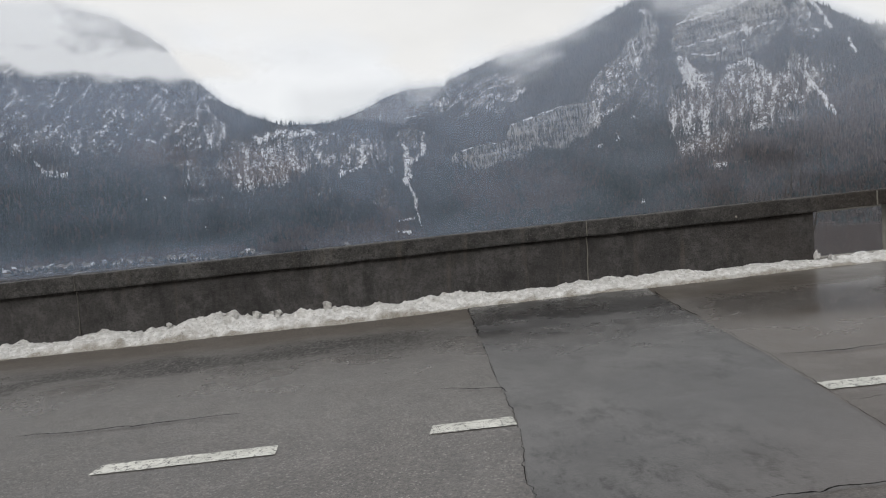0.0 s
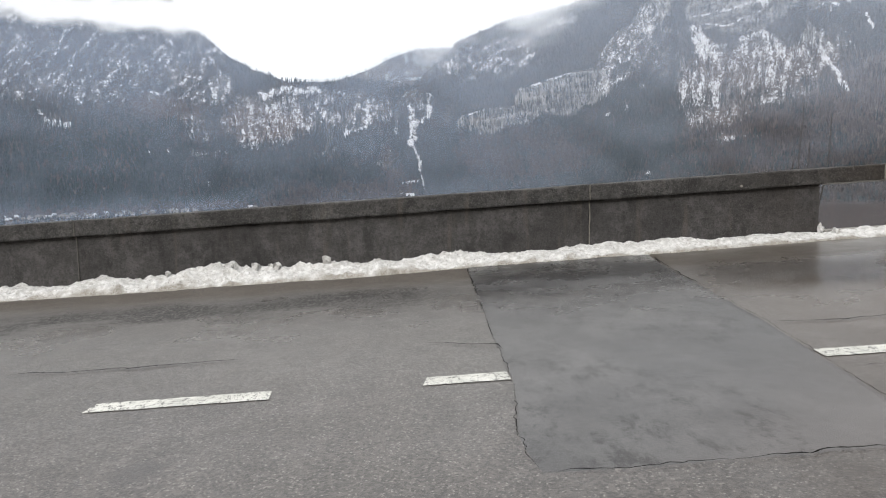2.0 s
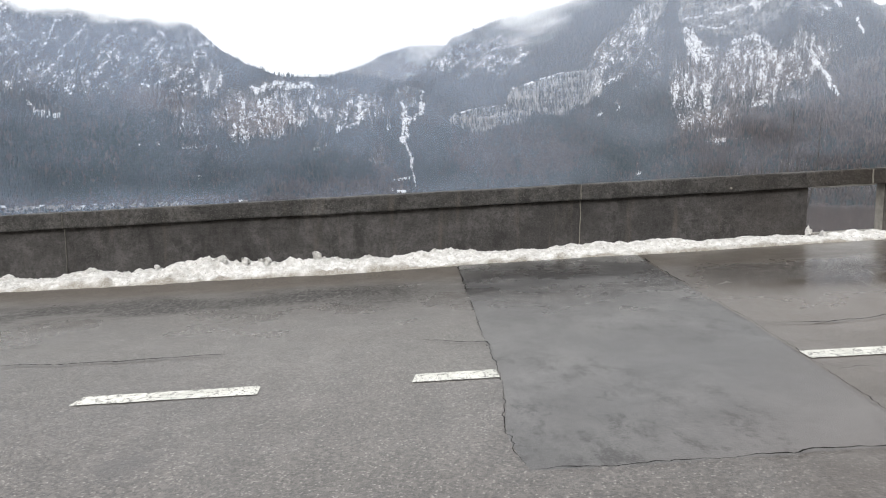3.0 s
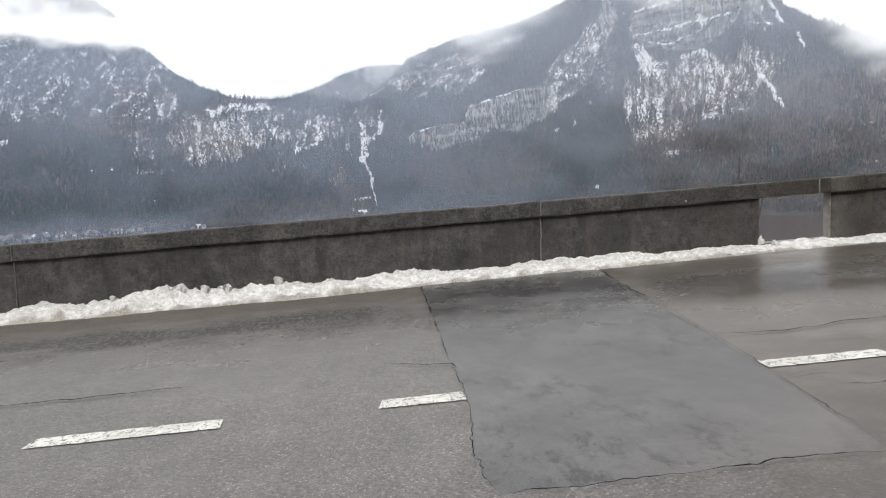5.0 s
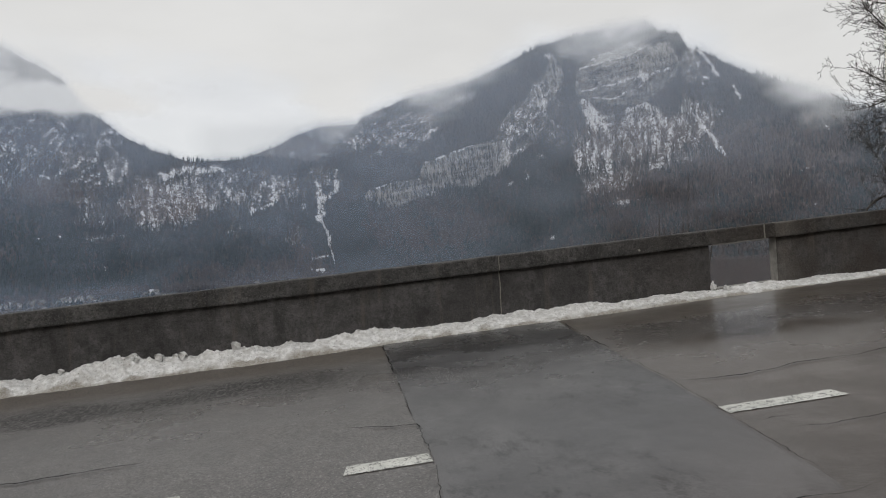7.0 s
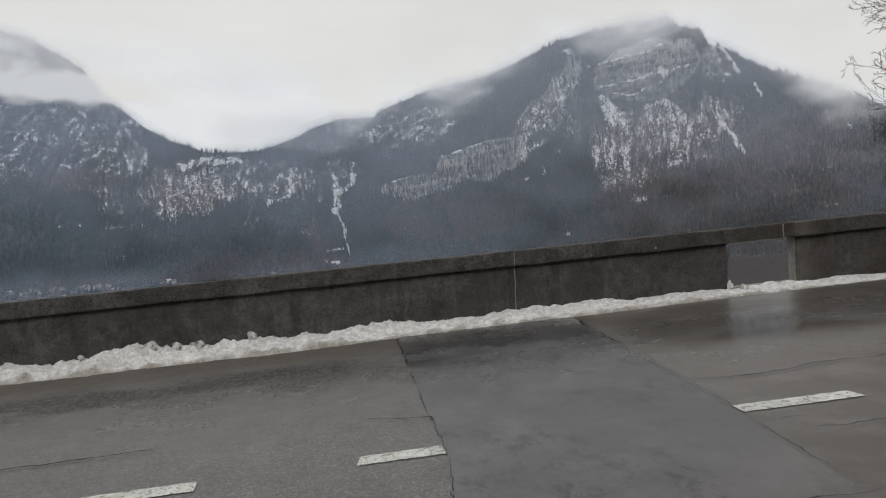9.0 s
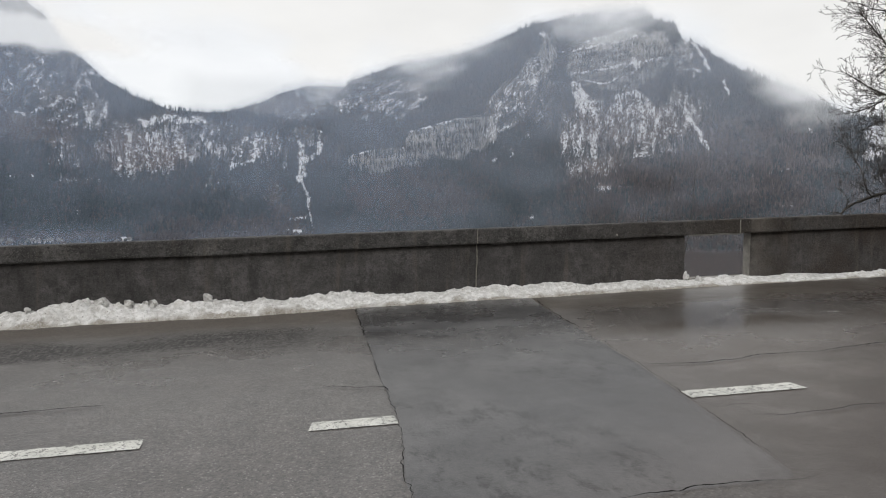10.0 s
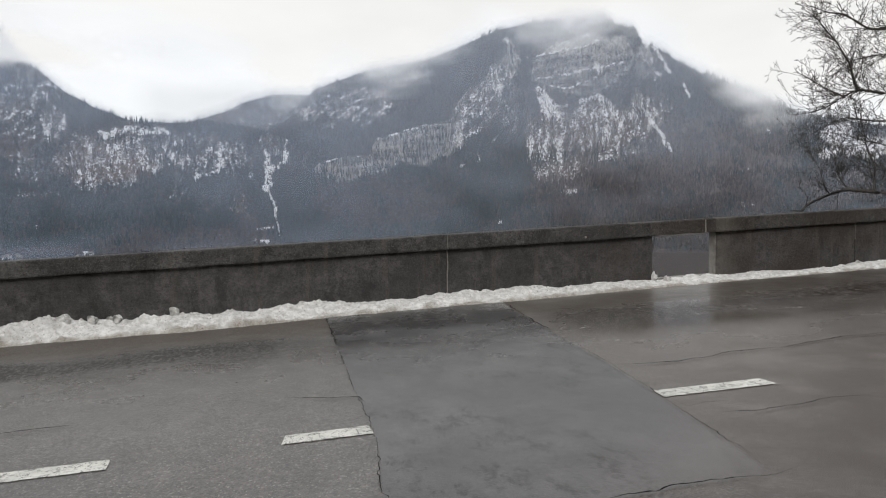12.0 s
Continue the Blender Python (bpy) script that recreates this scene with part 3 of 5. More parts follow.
def build_parapet():
    wall = empty("parapet_wall", "dark weathered concrete parapet with drainage openings", "wall", kind="structure")
    gap = 0.008
    cuts = [-60, -23.7, *JOINTS, 60]
    spans = []
    for a, b in zip(cuts, cuts[1:]):
        for c, d in OPENINGS:
            if a < c < b:
                spans.append((a, c))
                a = d
        spans.append((a, b))
    for i, (a, b) in enumerate(spans):
        part("wall_panel", slab(a + gap / 2, b - gap / 2, 0.0, WALL_T, -0.6, COPE_LOW, 0.012, 0.35 if -12 < a < 14 else 4, i * 3.1, 0.006), WALL, wall)
    for a, b in OPENINGS:
        part("opening_sill", slab(a - gap / 2 + 0.002, b + gap / 2 - 0.002, 0.004, WALL_T - 0.004, -0.6, 0.075, 0.01, 0.3, a, 0.006), PALE, wall, "pale wet concrete sill of the drainage opening")
        part("opening_lining", slab(b - 0.006, b + 0.001, 0.006, WALL_T + 0.01, 0.06, COPE_LOW - 0.004, 0.001, 0.3, a, 0.001), PALE, wall, "pale concrete lining of the opening")
    cope = [-60, -23.7, -17.3, -10.87, -4.43, 2.0, 5.72, 12.1, 60]
    for i, (a, b) in enumerate(zip(cope, cope[1:])):
        part("coping", slab(a + gap / 2, b - gap / 2, -0.060, WALL_T + 0.06, COPE_LOW + 0.001, COPE_TOP, 0.022, 0.25 if -12 < a < 14 else 4, 40 + i, 0.009), COPING, wall,
             "lichen-spotted overhanging concrete coping")
    for x in JOINTS:
        seam(wall, x, -0.012, 0.05 if x < 5 else 0.42, COPE_LOW - 0.004, x)
        if x < 5:
            seam(wall, x, -0.072, COPE_LOW + 0.01, COPE_TOP - 0.01, x + 3)
    seam(wall, 5.72, -0.072, COPE_LOW + 0.01, COPE_TOP - 0.01, 8)
    part("embedded_pebble", pebble(3.90, -0.062, 0.715), LIME, wall, "pale pebble in the coping")
    for a, b in OPENINGS:
        part("crumbled_edge", slab(a + 0.01, b - 0.16, -0.062, -0.048, COPE_LOW - 0.010, COPE_LOW + 0.008, 0.003, 0.03, 5, 0.012), LIME_GREY, wall, "pale crumbled lower edge of the coping")
    return wall


def seam(wall, x, y, z0, z1, seed):
    """A pale mortar seam that wanders down a joint."""
    bm = bmesh.new()
    rings = []
    n = 18
    for i in range(n + 1):
        z = z0 + (z1 - z0) * i / n
        off = 0.016 * noise.noise((seed, z * 3.2, 1.0)) + 0.004 * noise.noise((seed, z * 20, 4.0))
        w = 0.005 + 0.006 * abs(noise.noise((seed, z * 9, 2.0)))
        rings.append([bm.verts.new((x + off + dx, y + dy, z + road_z(x))) for dx, dy in ((-w, 0.016), (-w * 0.6, 0), (w * 0.6, 0), (w, 0.016))])
    for r, s in zip(rings, rings[1:]):
        for k in range(3):
            bm.faces.new((r[k], r[k + 1], s[k + 1], s[k]))
    part("joint_seam", bm, LIME if 1 < x < 6 else LIME_GREY, wall, "pale mortar seam")


def pebble(x, y, z):
    bm = bmesh.new()
    bmesh.ops.create_icosphere(bm, subdivisions=2, radius=0.016)
    ragged(bm, 0.006, 60, 2)
    for v in bm.verts:
        v.co = Vector((x + v.co.x, y + v.co.y * 0.6, z + v.co.z + road_z(x)))
    return bm


# ---------------------------------------------------------------- snow bank
def bank_height(x):
    """Crest of the bank: heaps where the plough stopped, low towards the opening."""
    h = np.interp(x, (-9, -4.3, -3.4, -2.9, -2.5, -1.9, -1.55, -1.25, -0.9, -0.5, 0.0, 0.7, 1.4, 2.1, 2.9, 3.6, 4.7, 5.5, 8.0), (0.13, 0.125, 0.12, 0.175, 0.165, 0.135, 0.125, 0.175, 0.10, 0.145, 0.16, 0.14, 0.12, 0.13, 0.125, 0.10, 0.09, 0.075, 0.07))
    return 0.82 * h + 0.020 * fbm(x * 1.3, x * 0 + 4.4, 4)


def build_snow_bank():
    fine = np.arange(-8.0, 10.0, 0.014)
    xs = np.r_[np.linspace(-60, -8.1, 260), fine, np.linspace(10.1, 60, 240)]
    v = np.linspace(0, 1, 46)
    X, V = np.meshgrid(xs, v)
    width = np.interp(X, (-1.0, 2.0, 3.5, 6.0), (0.66, 0.53, 0.47, 0.38)) + 0.07 * fbm(X * 1.7, X * 0 + 8.8, 4) + 0.045 * fbm(X * 9, X * 0 + 2.8, 3) + 0.02 * fbm(X * 30, X * 0 + 5.8, 2)
    Y = -width * V
    H = bank_height(X)
    shape = np.clip(1 - V**2.1, 0, 1) ** 0.75 * (0.93 + 0.25 * np.sin(np.pi * np.clip(V * 1.25, 0, 1)))
    lumps = 0.060 * fbm(X * 2.6, Y * 4.0, 3) + 0.075 * np.abs(fbm(X * 6 + 40, Y * 7, 2)) * smooth(fbm(X * 0.9 + 3, Y * 2, 3), -0.25, 0.2) + 0.030 * fbm(X * 13 + 7, Y * 14, 4, 0.65) + 0.016 * np.abs(fbm(X * 30, Y * 32, 2)) - 0.016
    lumps = lumps * (1.45 - 0.65 * smooth(X, -0.8, 2.0))
    Z = road_z(X) + H * shape + lumps * np.clip(shape * 2.2, 0, 1) * (0.55 + 0.45 * np.clip(H / 0.14, 0, 1.2)) - 0.012 * (V > 0.97)
    Z = np.maximum(Z, road_z(X) - 0.012)
    me = mesh_of("snow_bank", np.stack([X, Y - 0.004, Z], -1).reshape(-1, 3), grid_faces(46, len(xs))[:, ::-1], SNOW, True)
    give(me, "foot", smooth(V + 0.18 * fbm(X * 6, Y * 6, 3), 0.80, 1.0))
    ob = part("snow_bank", me)
    tagged(ob, "ploughed bank of dirty old snow along the wall", "snow", kind="stuff")


def snow_lump(x, y, z, r, seed, tall=0.8):
    bm = bmesh.new()
    bmesh.ops.create_icosphere(bm, subdivisions=3, radius=r)
    ragged(bm, r * 0.9, 0.9 / r, seed)
    ragged(bm, r * 0.4, 2.1 / r, seed + 5)
    for v in bm.verts:
        v.co.z *= tall
        if tall > 1 and v.co.z > 0:
            v.co.x *= 1 - 0.55 * v.co.z / (r * tall)
            v.co.y *= 1 - 0.4 * v.co.z / (r * tall)
    ob = part("snow_lump", bm, SNOW)
    ob.location = (x, y, road_z(x) + z)
    for p in ob.data.polygons:
        p.use_smooth = True
    return tagged(ob, "loose clod of icy snow on the bank", "snow lump", "clods on the snow bank")


def build_snow_lumps():
    rnd = random.Random(11)
    for x, r in ((-2.71, 0.038), (-2.48, 0.055), (-2.42, 0.035), (-2.17, 0.045), (-1.98, 0.036), (-1.90, 0.048), (-1.30, 0.05), (-3.25, 0.03), (5.02, 0.045)):
        y = -0.16 - 0.08 * rnd.random()
        snow_lump(x, y, float(bank_height(np.array([x]))[0]) * 1.05 + r * 0.45, r, x, 0.95)
    # two peaks of snow that lean on the wall
    snow_lump(4.93, -0.055, 0.10, 0.036, 1.0, 2.2)
    snow_lump(8.27, -0.075, 0.05, 0.055, 2.0, 0.9)


# ---------------------------------------------------------------- mountains
def polar(az, r, z=None, el=None):
    a = np.radians(az)
    x, y = EYE[0] + r * np.sin(a), EYE[1] + r * np.cos(a)
    return x, y, (EYE[2] + r * np.tan(np.radians(el)) if z is None else z)


def mask(spots, az, el, warp=1.0):
    """Soft ragged ovals: bearing, elevation, half widths, amount."""
    out = np.zeros_like(az)
    wa, we = az + 0.45 * warp * fbm(az * 1.9 / warp, el * 1.9 / warp, 5), el + 0.35 * warp * fbm(az * 1.7 / warp + 50, el * 1.7 / warp, 5)
    for a, e, ra, re, amount in spots:
        d = np.sqrt(((wa - a) / ra) ** 2 + ((we - e) / re) ** 2)
        out = np.maximum(out, amount * smooth(d, 1.35, 0.55))
    return out


def stroke(az, el, points, wide, fray=0.6):
    """A ragged line over the slope, such as a gully, a ledge or a forest road."""
    wa, we = az + fray * wide * 2.2 * fbm(az * 2.1, el * 2.1 + 9, 4), el + fray * wide * 1.6 * fbm(az * 2.3 + 40, el * 2.3, 4)
    best = np.full_like(az, 99.0)
    for (a0, e0), (a1, e1) in zip(points, points[1:]):
        da, de = a1 - a0, e1 - e0
        t = np.clip(((wa - a0) * da + (we - e0) * de) / (da * da + de * de), 0, 1)
        best = np.minimum(best, np.hypot(wa - a0 - t * da, we - e0 - t * de))
    return smooth(best, wide * 1.25, wide * 0.35)


def saddle_snow(A, E):
    """Snow of the saddle and its mountain: open chutes, and woods through which the snow shows."""
    chute = stroke(A, E, ((-4.97, 5.9), (-5.04, 5.08), (-4.93, 4.17), (-5.34, 3.71), (-6.01, 3.48), (-6.76, 3.57), (-6.87, 3.1)), 0.20)
    head = stroke(A, E, ((-4.97, 5.6), (-5.0, 4.3)), 0.34)
    wide = stroke(A, E, ((0.17, 5.5), (-0.08, 4.63), (-0.56, 4.17), (-1.38, 4.2)), 0.26)
    bowl = stroke(A, E, ((-1.38, 5.2), (-1.38, 4.2), (-1.3, 3.2), (-1.38, 2.4)), 0.40)
    foot = stroke(A, E, ((-1.38, 2.4), (-1.07, 1.61), (-0.85, 0.91), (-0.78, -0.03), (-0.66, -0.74), (-0.5, -1.6)), 0.17)
    strips = stroke(A, E, ((-2.73, -0.84), (-1.12, -0.73)), 0.13) + stroke(A, E, ((-2.6, -1.5), (-2.4, -1.9)), 0.12)
    rim = stroke(A, E, ((-13.4, 6.4), (-11.5, 6.85), (-10.0, 6.85), (-9.0, 6.8)), 0.34) + 0.5 * stroke(A, E, ((-8.6, 6.9), (-7.2, 6.7)), 0.2)
    open_ = np.maximum.reduce([chute, head, wide, bowl, foot, strips, 0.85 * rim])
    crag = mask(((-28.3, 4.2, 0.85, 0.28, 0.9), (-27.5, 4.15, 0.5, 0.16, 0.9), (-26.6, 5.9, 0.28, 0.4, 0.9), (-19.9, 10.3, 0.16, 0.4, 0.8), (-16.9, 9.9, 0.35, 0.2, 0.7), (-1.7, -1.95, 0.5, 0.2, 0.9)), A, E, 0.6)
    crag = np.maximum(crag, 0.8 * stroke(A, E, ((-29.6, 5.5), (-28.8, 4.6), (-28.7, 3.9)), 0.14))
    crag = np.maximum(crag, 0.75 * stroke(A, E, ((-28.4, 7.4), (-27.2, 8.5), (-25.6, 10.0)), 0.12) + 0.7 * stroke(A, E, ((-23.2, 7.2), (-21.8, 8.2), (-20.4, 9.2)), 0.11))
    crag = np.maximum(crag, 1.2 * stroke(A, E, ((-17.86, -0.1), (-17.92, -0.8)), 0.06, 0.2))
    crag = np.maximum(crag, 0.6 * stroke(A, E, ((-30.2, 6.2), (-28.6, 6.8)), 0.12) + 0.7 * stroke(A, E, ((-22.2, 2.1), (-20.2, 2.15)), 0.10))
    # bedding of the mountain rises to the right
    bedding = fbm((A - 0.95 * E) * 2.9, (A + E) * 0.75, 6, 0.70)
    upper = smooth(E + 1.2 * fbm(A * 0.4, E * 0.5, 4), 4.6, 6.6) * smooth(A, -13.5, -16.5)
    trunks = fbm(A * 4.2 + 30, E * 1.1, 5, 0.80)
    thin = mask(((-11.0, 5.2, 5.2, 1.8, 0.9), (-13.6, 3.9, 3.2, 1.7, 0.85), (-16.8, 7.0, 1.0, 1.5, 0.9), (-6.0, 5.0, 3.6, 1.6, 0.8), (-0.9, 6.0, 1.8, 1.0, 0.7), (-3.3, 4.2, 1.2, 1.6, 0.6), (-18.4, 3.8, 1.4, 1.2, 0.7), (-17.6, 1.9, 1.6, 0.35, 0.7), (-3.6, 1.2, 0.9, 1.1, 0.45), (-8.2, 2.6, 0.6, 1.4, 0.5)), A, E, 1.5)
    fine = fbm(A * 9.0 + 11, E * 6.0, 4, 0.75)
    wispy = fbm(A * 5.5 + 3, E * 5.5, 4, 0.7)
    speck = np.maximum(upper * (0.17 + 0.46 * bedding + 0.36 * wispy), thin * (0.27 + 0.60 * trunks + 0.24 * wispy))
    return np.clip(np.maximum(open_ * (0.52 + 0.8 * fine), np.maximum(crag * (0.40 + 0.8 * fine), speck)), 0, 1), np.clip(np.maximum(upper * (0.55 + 0.9 * bedding), thin * (0.8 + 0.9 * trunks)) + 0.25 * smooth(E, 2.5, 5.5) * (0.5 + 1.5 * wispy), 0, 1)


def peak_snow(A, E):
    """Snow of the rocky mountain: a fan under the wall, ledges, couloirs, thin woods and forest roads."""
    fan = stroke(A, E, ((21.15, 10.2), (21.5, 9.4), (21.7, 8.4)), 0.50, 0.4) + stroke(A, E, ((21.5, 9.6), (22.6, 8.8), (22.3, 8.0)), 0.42, 0.4)
    apron = stroke(A, E, ((24.3, 9.2), (25.3, 9.45), (26.1, 9.5), (26.6, 9.1)), 0.26) + stroke(A, E, ((25.9, 9.5), (26.3, 8.0)), 0.30)
    gully = stroke(A, E, ((30.1, 7.3), (30.72, 6.41), (31.4, 5.1)), 0.20) + stroke(A, E, ((29.4, 8.4), (30.1, 7.2)), 0.30)
    couloir = stroke(A, E, ((29.3, 13.6), (29.6, 13.3)), 0.22) + stroke(A, E, ((30.2, 13.0), (30.8, 12.1), (31.3, 11.1)), 0.17) + stroke(A, E, ((30.0, 12.2), (30.1, 11.3), (30.8, 10.9)), 0.12) + stroke(A, E, ((32.4, 10.2), (32.9, 9.2)), 0.14)
    ledge = stroke(A, E, ((20.1, 12.85), (21.7, 13.1), (24.6, 13.6), (26.0, 13.9)), 0.10, 0.9) + stroke(A, E, ((20.8, 11.06), (21.94, 11.31), (24.8, 11.69), (27.8, 12.18)), 0.13, 0.9)
    ledge = ledge + stroke(A, E, ((21.7, 10.7), (23.5, 10.35), (25.6, 11.1)), 0.085, 0.9) + stroke(A, E, ((21.9, 13.6), (23.2, 13.95), (25.0, 14.4)), 0.11, 1.2) + stroke(A, E, ((25.8, 12.2), (25.9, 11.4)), 0.20, 0.8)
    ledge = ledge * smooth(fbm(A * 3.0, E * 3.0 + 2, 4), -0.45, 0.05)
    road = 0.8 * stroke(A, E, ((21.6, 2.2), (23.9, 2.15), (28.3, 2.13)), 0.055) * smooth(fbm(A * 2.2, E * 0 + 1, 3), -0.3, 0.2)
    road = road + 0.8 * stroke(A, E, ((35.7, 3.1), (37.5, 3.5)), 0.07) + 0.7 * stroke(A, E, ((36.3, 0.75), (37.6, 0.65)), 0.08) + 0.8 * stroke(A, E, ((38.2, 6.7), (38.6, 6.0)), 0.10)
    spots = mask(((20.2, 1.55, 0.25, 0.18, 0.7), (23.4, 1.9, 0.9, 0.3, 0.7), (21.0, 3.4, 0.5, 0.6, 0.6), (26.6, 4.6, 0.9, 0.35, 0.7)), A, E, 0.7)
    far = mask(((43.0, 5.6, 1.1, 1.0, 1.0), (44.9, 4.6, 1.6, 0.8, 1.0), (42.6, 4.4, 0.8, 0.5, 0.9)), A, E, 1.2)
    flank = stroke(A, E, ((-1.6, 7.4), (0.2, 8.0), (2.2, 9.1)), 0.24, 1.0) + stroke(A, E, ((3.0, 7.4), (5.0, 7.75)), 0.18, 1.0) + 0.9 * stroke(A, E, ((5.8, 7.9), (8.3, 9.0)), 0.36, 1.0)
    flank = flank + 0.9 * stroke(A, E, ((4.4, 8.8), (7.3, 10.1)), 0.16, 1.2) + stroke(A, E, ((9.4, 11.2), (12.0, 12.1)), 0.22, 1.2) + 0.8 * stroke(A, E, ((2.4, 9.4), (4.6, 10.8)), 0.2, 1.2)
    trunks = fbm(A * 4.2 + 70, E * 1.0, 5, 0.80)
    slant = fbm((A - 1.9 * E) * 1.7, (A + E) * 0.9, 6, 0.72)
    thin = mask(((25.4, 7.3, 5.8, 2.0, 1.0), (22.0, 6.0, 2.6, 2.2, 1.0), (29.6, 8.0, 2.2, 1.7, 0.9), (22.6, 4.0, 2.2, 1.4, 0.9), (26.5, 5.2, 3.0, 0.9, 0.8), (18.2, 8.4, 1.6, 2.0, 0.5)), A, E, 1.2)
    side = mask(((2.0, 8.8, 3.6, 1.1, 0.8), (6.4, 9.2, 3.4, 1.8, 0.85), (10.0, 11.3, 3.2, 0.9, 0.6), (29.9, 11.6, 1.4, 1.4, 0.6)), A, E, 1.2)
    fine = fbm(A * 9.0 + 21, E * 6.0, 4, 0.75)
    wispy = fbm(A * 5.5 + 13, E * 5.5, 4, 0.7)
    speck = np.maximum(thin * (0.255 + 0.62 * trunks + 0.24 * wispy), side * (0.24 + 0.46 * slant + 0.34 * wispy))
    broken = np.maximum.reduce([0.95 * fan, 0.75 * apron, 0.9 * gully, couloir, 1.1 * ledge, 0.8 * road, 0.8 * spots, 1.3 * far, 0.7 * flank * smooth(slant, -0.3, 0.15)])
    frost = np.maximum(thin * (0.8 + 0.9 * trunks), side * (0.7 + 0.9 * slant)) + 0.30 * smooth(E, 4.0, 7.5) * (0.5 + 1.5 * wispy)
    return np.clip(np.maximum(broken * (0.50 + 0.8 * fine), speck), 0, 1), np.clip(frost, 0, 1)


def shoulder_snow(A, E):
    """Snow of the cliff-edged shoulder: crumbs along the brink and slanting ledges of the buttress."""
    brink = stroke(A, E, ((2.4, 4.45), (2.95, 4.68), (4.84, 5.12), (6.9, 5.25)), 0.13, 1.0) + stroke(A, E, ((7.2, 6.55), (9.61, 7.16), (11.98, 7.8), (13.6, 8.0)), 0.14, 1.0)
    brink = brink * smooth(fbm(A * 5.5, E * 2, 4), -0.25, 0.15)
    ledge = stroke(A, E, ((14.3, 9.85), (15.4, 10.64)), 0.10) + 0.8 * stroke(A, E, ((14.6, 9.2), (16.4, 10.5)), 0.09) + 0.8 * stroke(A, E, ((13.9, 8.2), (15.6, 9.3)), 0.09) + 0.8 * stroke(A, E, ((16.3, 8.9), (17.4, 10.0)), 0.10)
    dots = mask(((14.67, 4.25, 0.26, 0.22, 1.0), (16.0, 4.7, 0.12, 0.7, 0.9), (17.9, -0.65, 0.4, 0.32, 0.8), (18.3, 14.2, 0.35, 0.3, 0.9), (15.6, 7.0, 0.5, 0.3, 0.7), (17.2, 6.3, 0.4, 0.3, 0.5)), A, E, 0.7)
    slant = fbm((A - 1.2 * E) * 2.2, (A + E) * 1.1, 6, 0.74)
    rough = mask(((15.6, 8.9, 2.1, 2.1, 1.0), (17.6, 10.6, 1.6, 2.4, 0.9), (14.5, 6.6, 1.4, 0.9, 0.8), (18.6, 8.2, 1.0, 1.5, 0.7)), A, E, 1.0)
    fine = fbm(A * 9.0 + 31, E * 7.0, 4, 0.75)
    wispy = fbm(A * 6.0 + 23, E * 6.0, 4, 0.7)
    return np.clip(np.maximum(np.maximum.reduce([brink, 0.8 * ledge, 0.9 * dots]) * (0.55 + 0.8 * fine), rough * (0.26 + 0.40 * slant + 0.42 * wispy)), 0, 1), np.clip(rough * (0.9 + slant) + 0.25 * smooth(E, 5.0, 8.0) * (0.5 + 1.5 * wispy), 0, 1)


def bare_rock(A, E):
    """Cliffs that carry no trees."""
    wall = mask(((22.6, 11.9, 2.2, 1.7, 1.0), (25.2, 12.2, 2.6, 2.2, 1.0), (27.4, 12.6, 1.2, 1.6, 0.9), (24.6, 10.6, 2.4, 0.9, 0.9)), A, E, 0.7)
    tower = mask(((18.7, 12.6, 0.7, 1.7, 0.8), (17.6, 11.0, 0.8, 1.0, 0.5), (29.4, 12.4, 0.8, 1.0, 0.6), (29.0, 9.2, 0.5, 1.0, 0.5)), A, E, 1.0)
    return np.maximum(wall, tower)


def brown_woods(A, E):
    """Where leafless broadleaf trees outnumber the spruces."""
    here = mask(((-13.5, 4.3, 3.2, 1.4, 1.0), (-20.5, 5.6, 3.0, 0.9, 0.9), (-7.0, -1.6, 7.0, 0.8, 1.0), (-2.8, -0.8, 1.3, 1.1, 1.0), (-3.6, 1.0, 0.8, 1.2, 0.7), (8.0, 1.2, 6.5, 2.4, 0.9), (26.0, 1.4, 6.0, 3.4, 1.0), (34.0, 2.8, 7.0, 4.8, 0.9), (25.5, 7.0, 5.5, 2.0, 0.7), (43.0, 1.8, 4.0, 1.8, 0.8), (-25.5, 1.2, 1.2, 0.9, 0.6), (32.0, -1.9, 14.0, 1.5, 1.0)), A, E, 2.5)
    dark = mask(((17.3, 3.0, 1.9, 3.0, 1.0), (-20.0, 1.8, 9.0, 1.5, 0.7), (-9.0, 1.2, 4.0, 1.6, 0.7), (1.2, 2.6, 1.4, 2.6, 0.8), (27.8, 9.4, 0.8, 0.8, 0.8), (31.6, 8.8, 1.2, 1.0, 0.7), (5.0, 6.5, 5.0, 0.9, 0.9), (-4.0, 2.4, 1.0, 1.4, 0.6)), A, E, 2.0)
    return np.clip(here - dark, 0, 1)


def curve(rows, az, col):
    """A reading of a ridge's plan at each bearing, with its corners eased."""
    fine = np.linspace(rows[0][0], rows[-1][0], int((rows[-1][0] - rows[0][0]) / 0.02))
    v = np.interp(fine, [r[0] for r in rows], [r[col] for r in rows])
    v = np.convolve(np.pad(v, 9, mode="edge"), np.ones(19) / 19, mode="valid")
    return np.interp(az, fine, v)


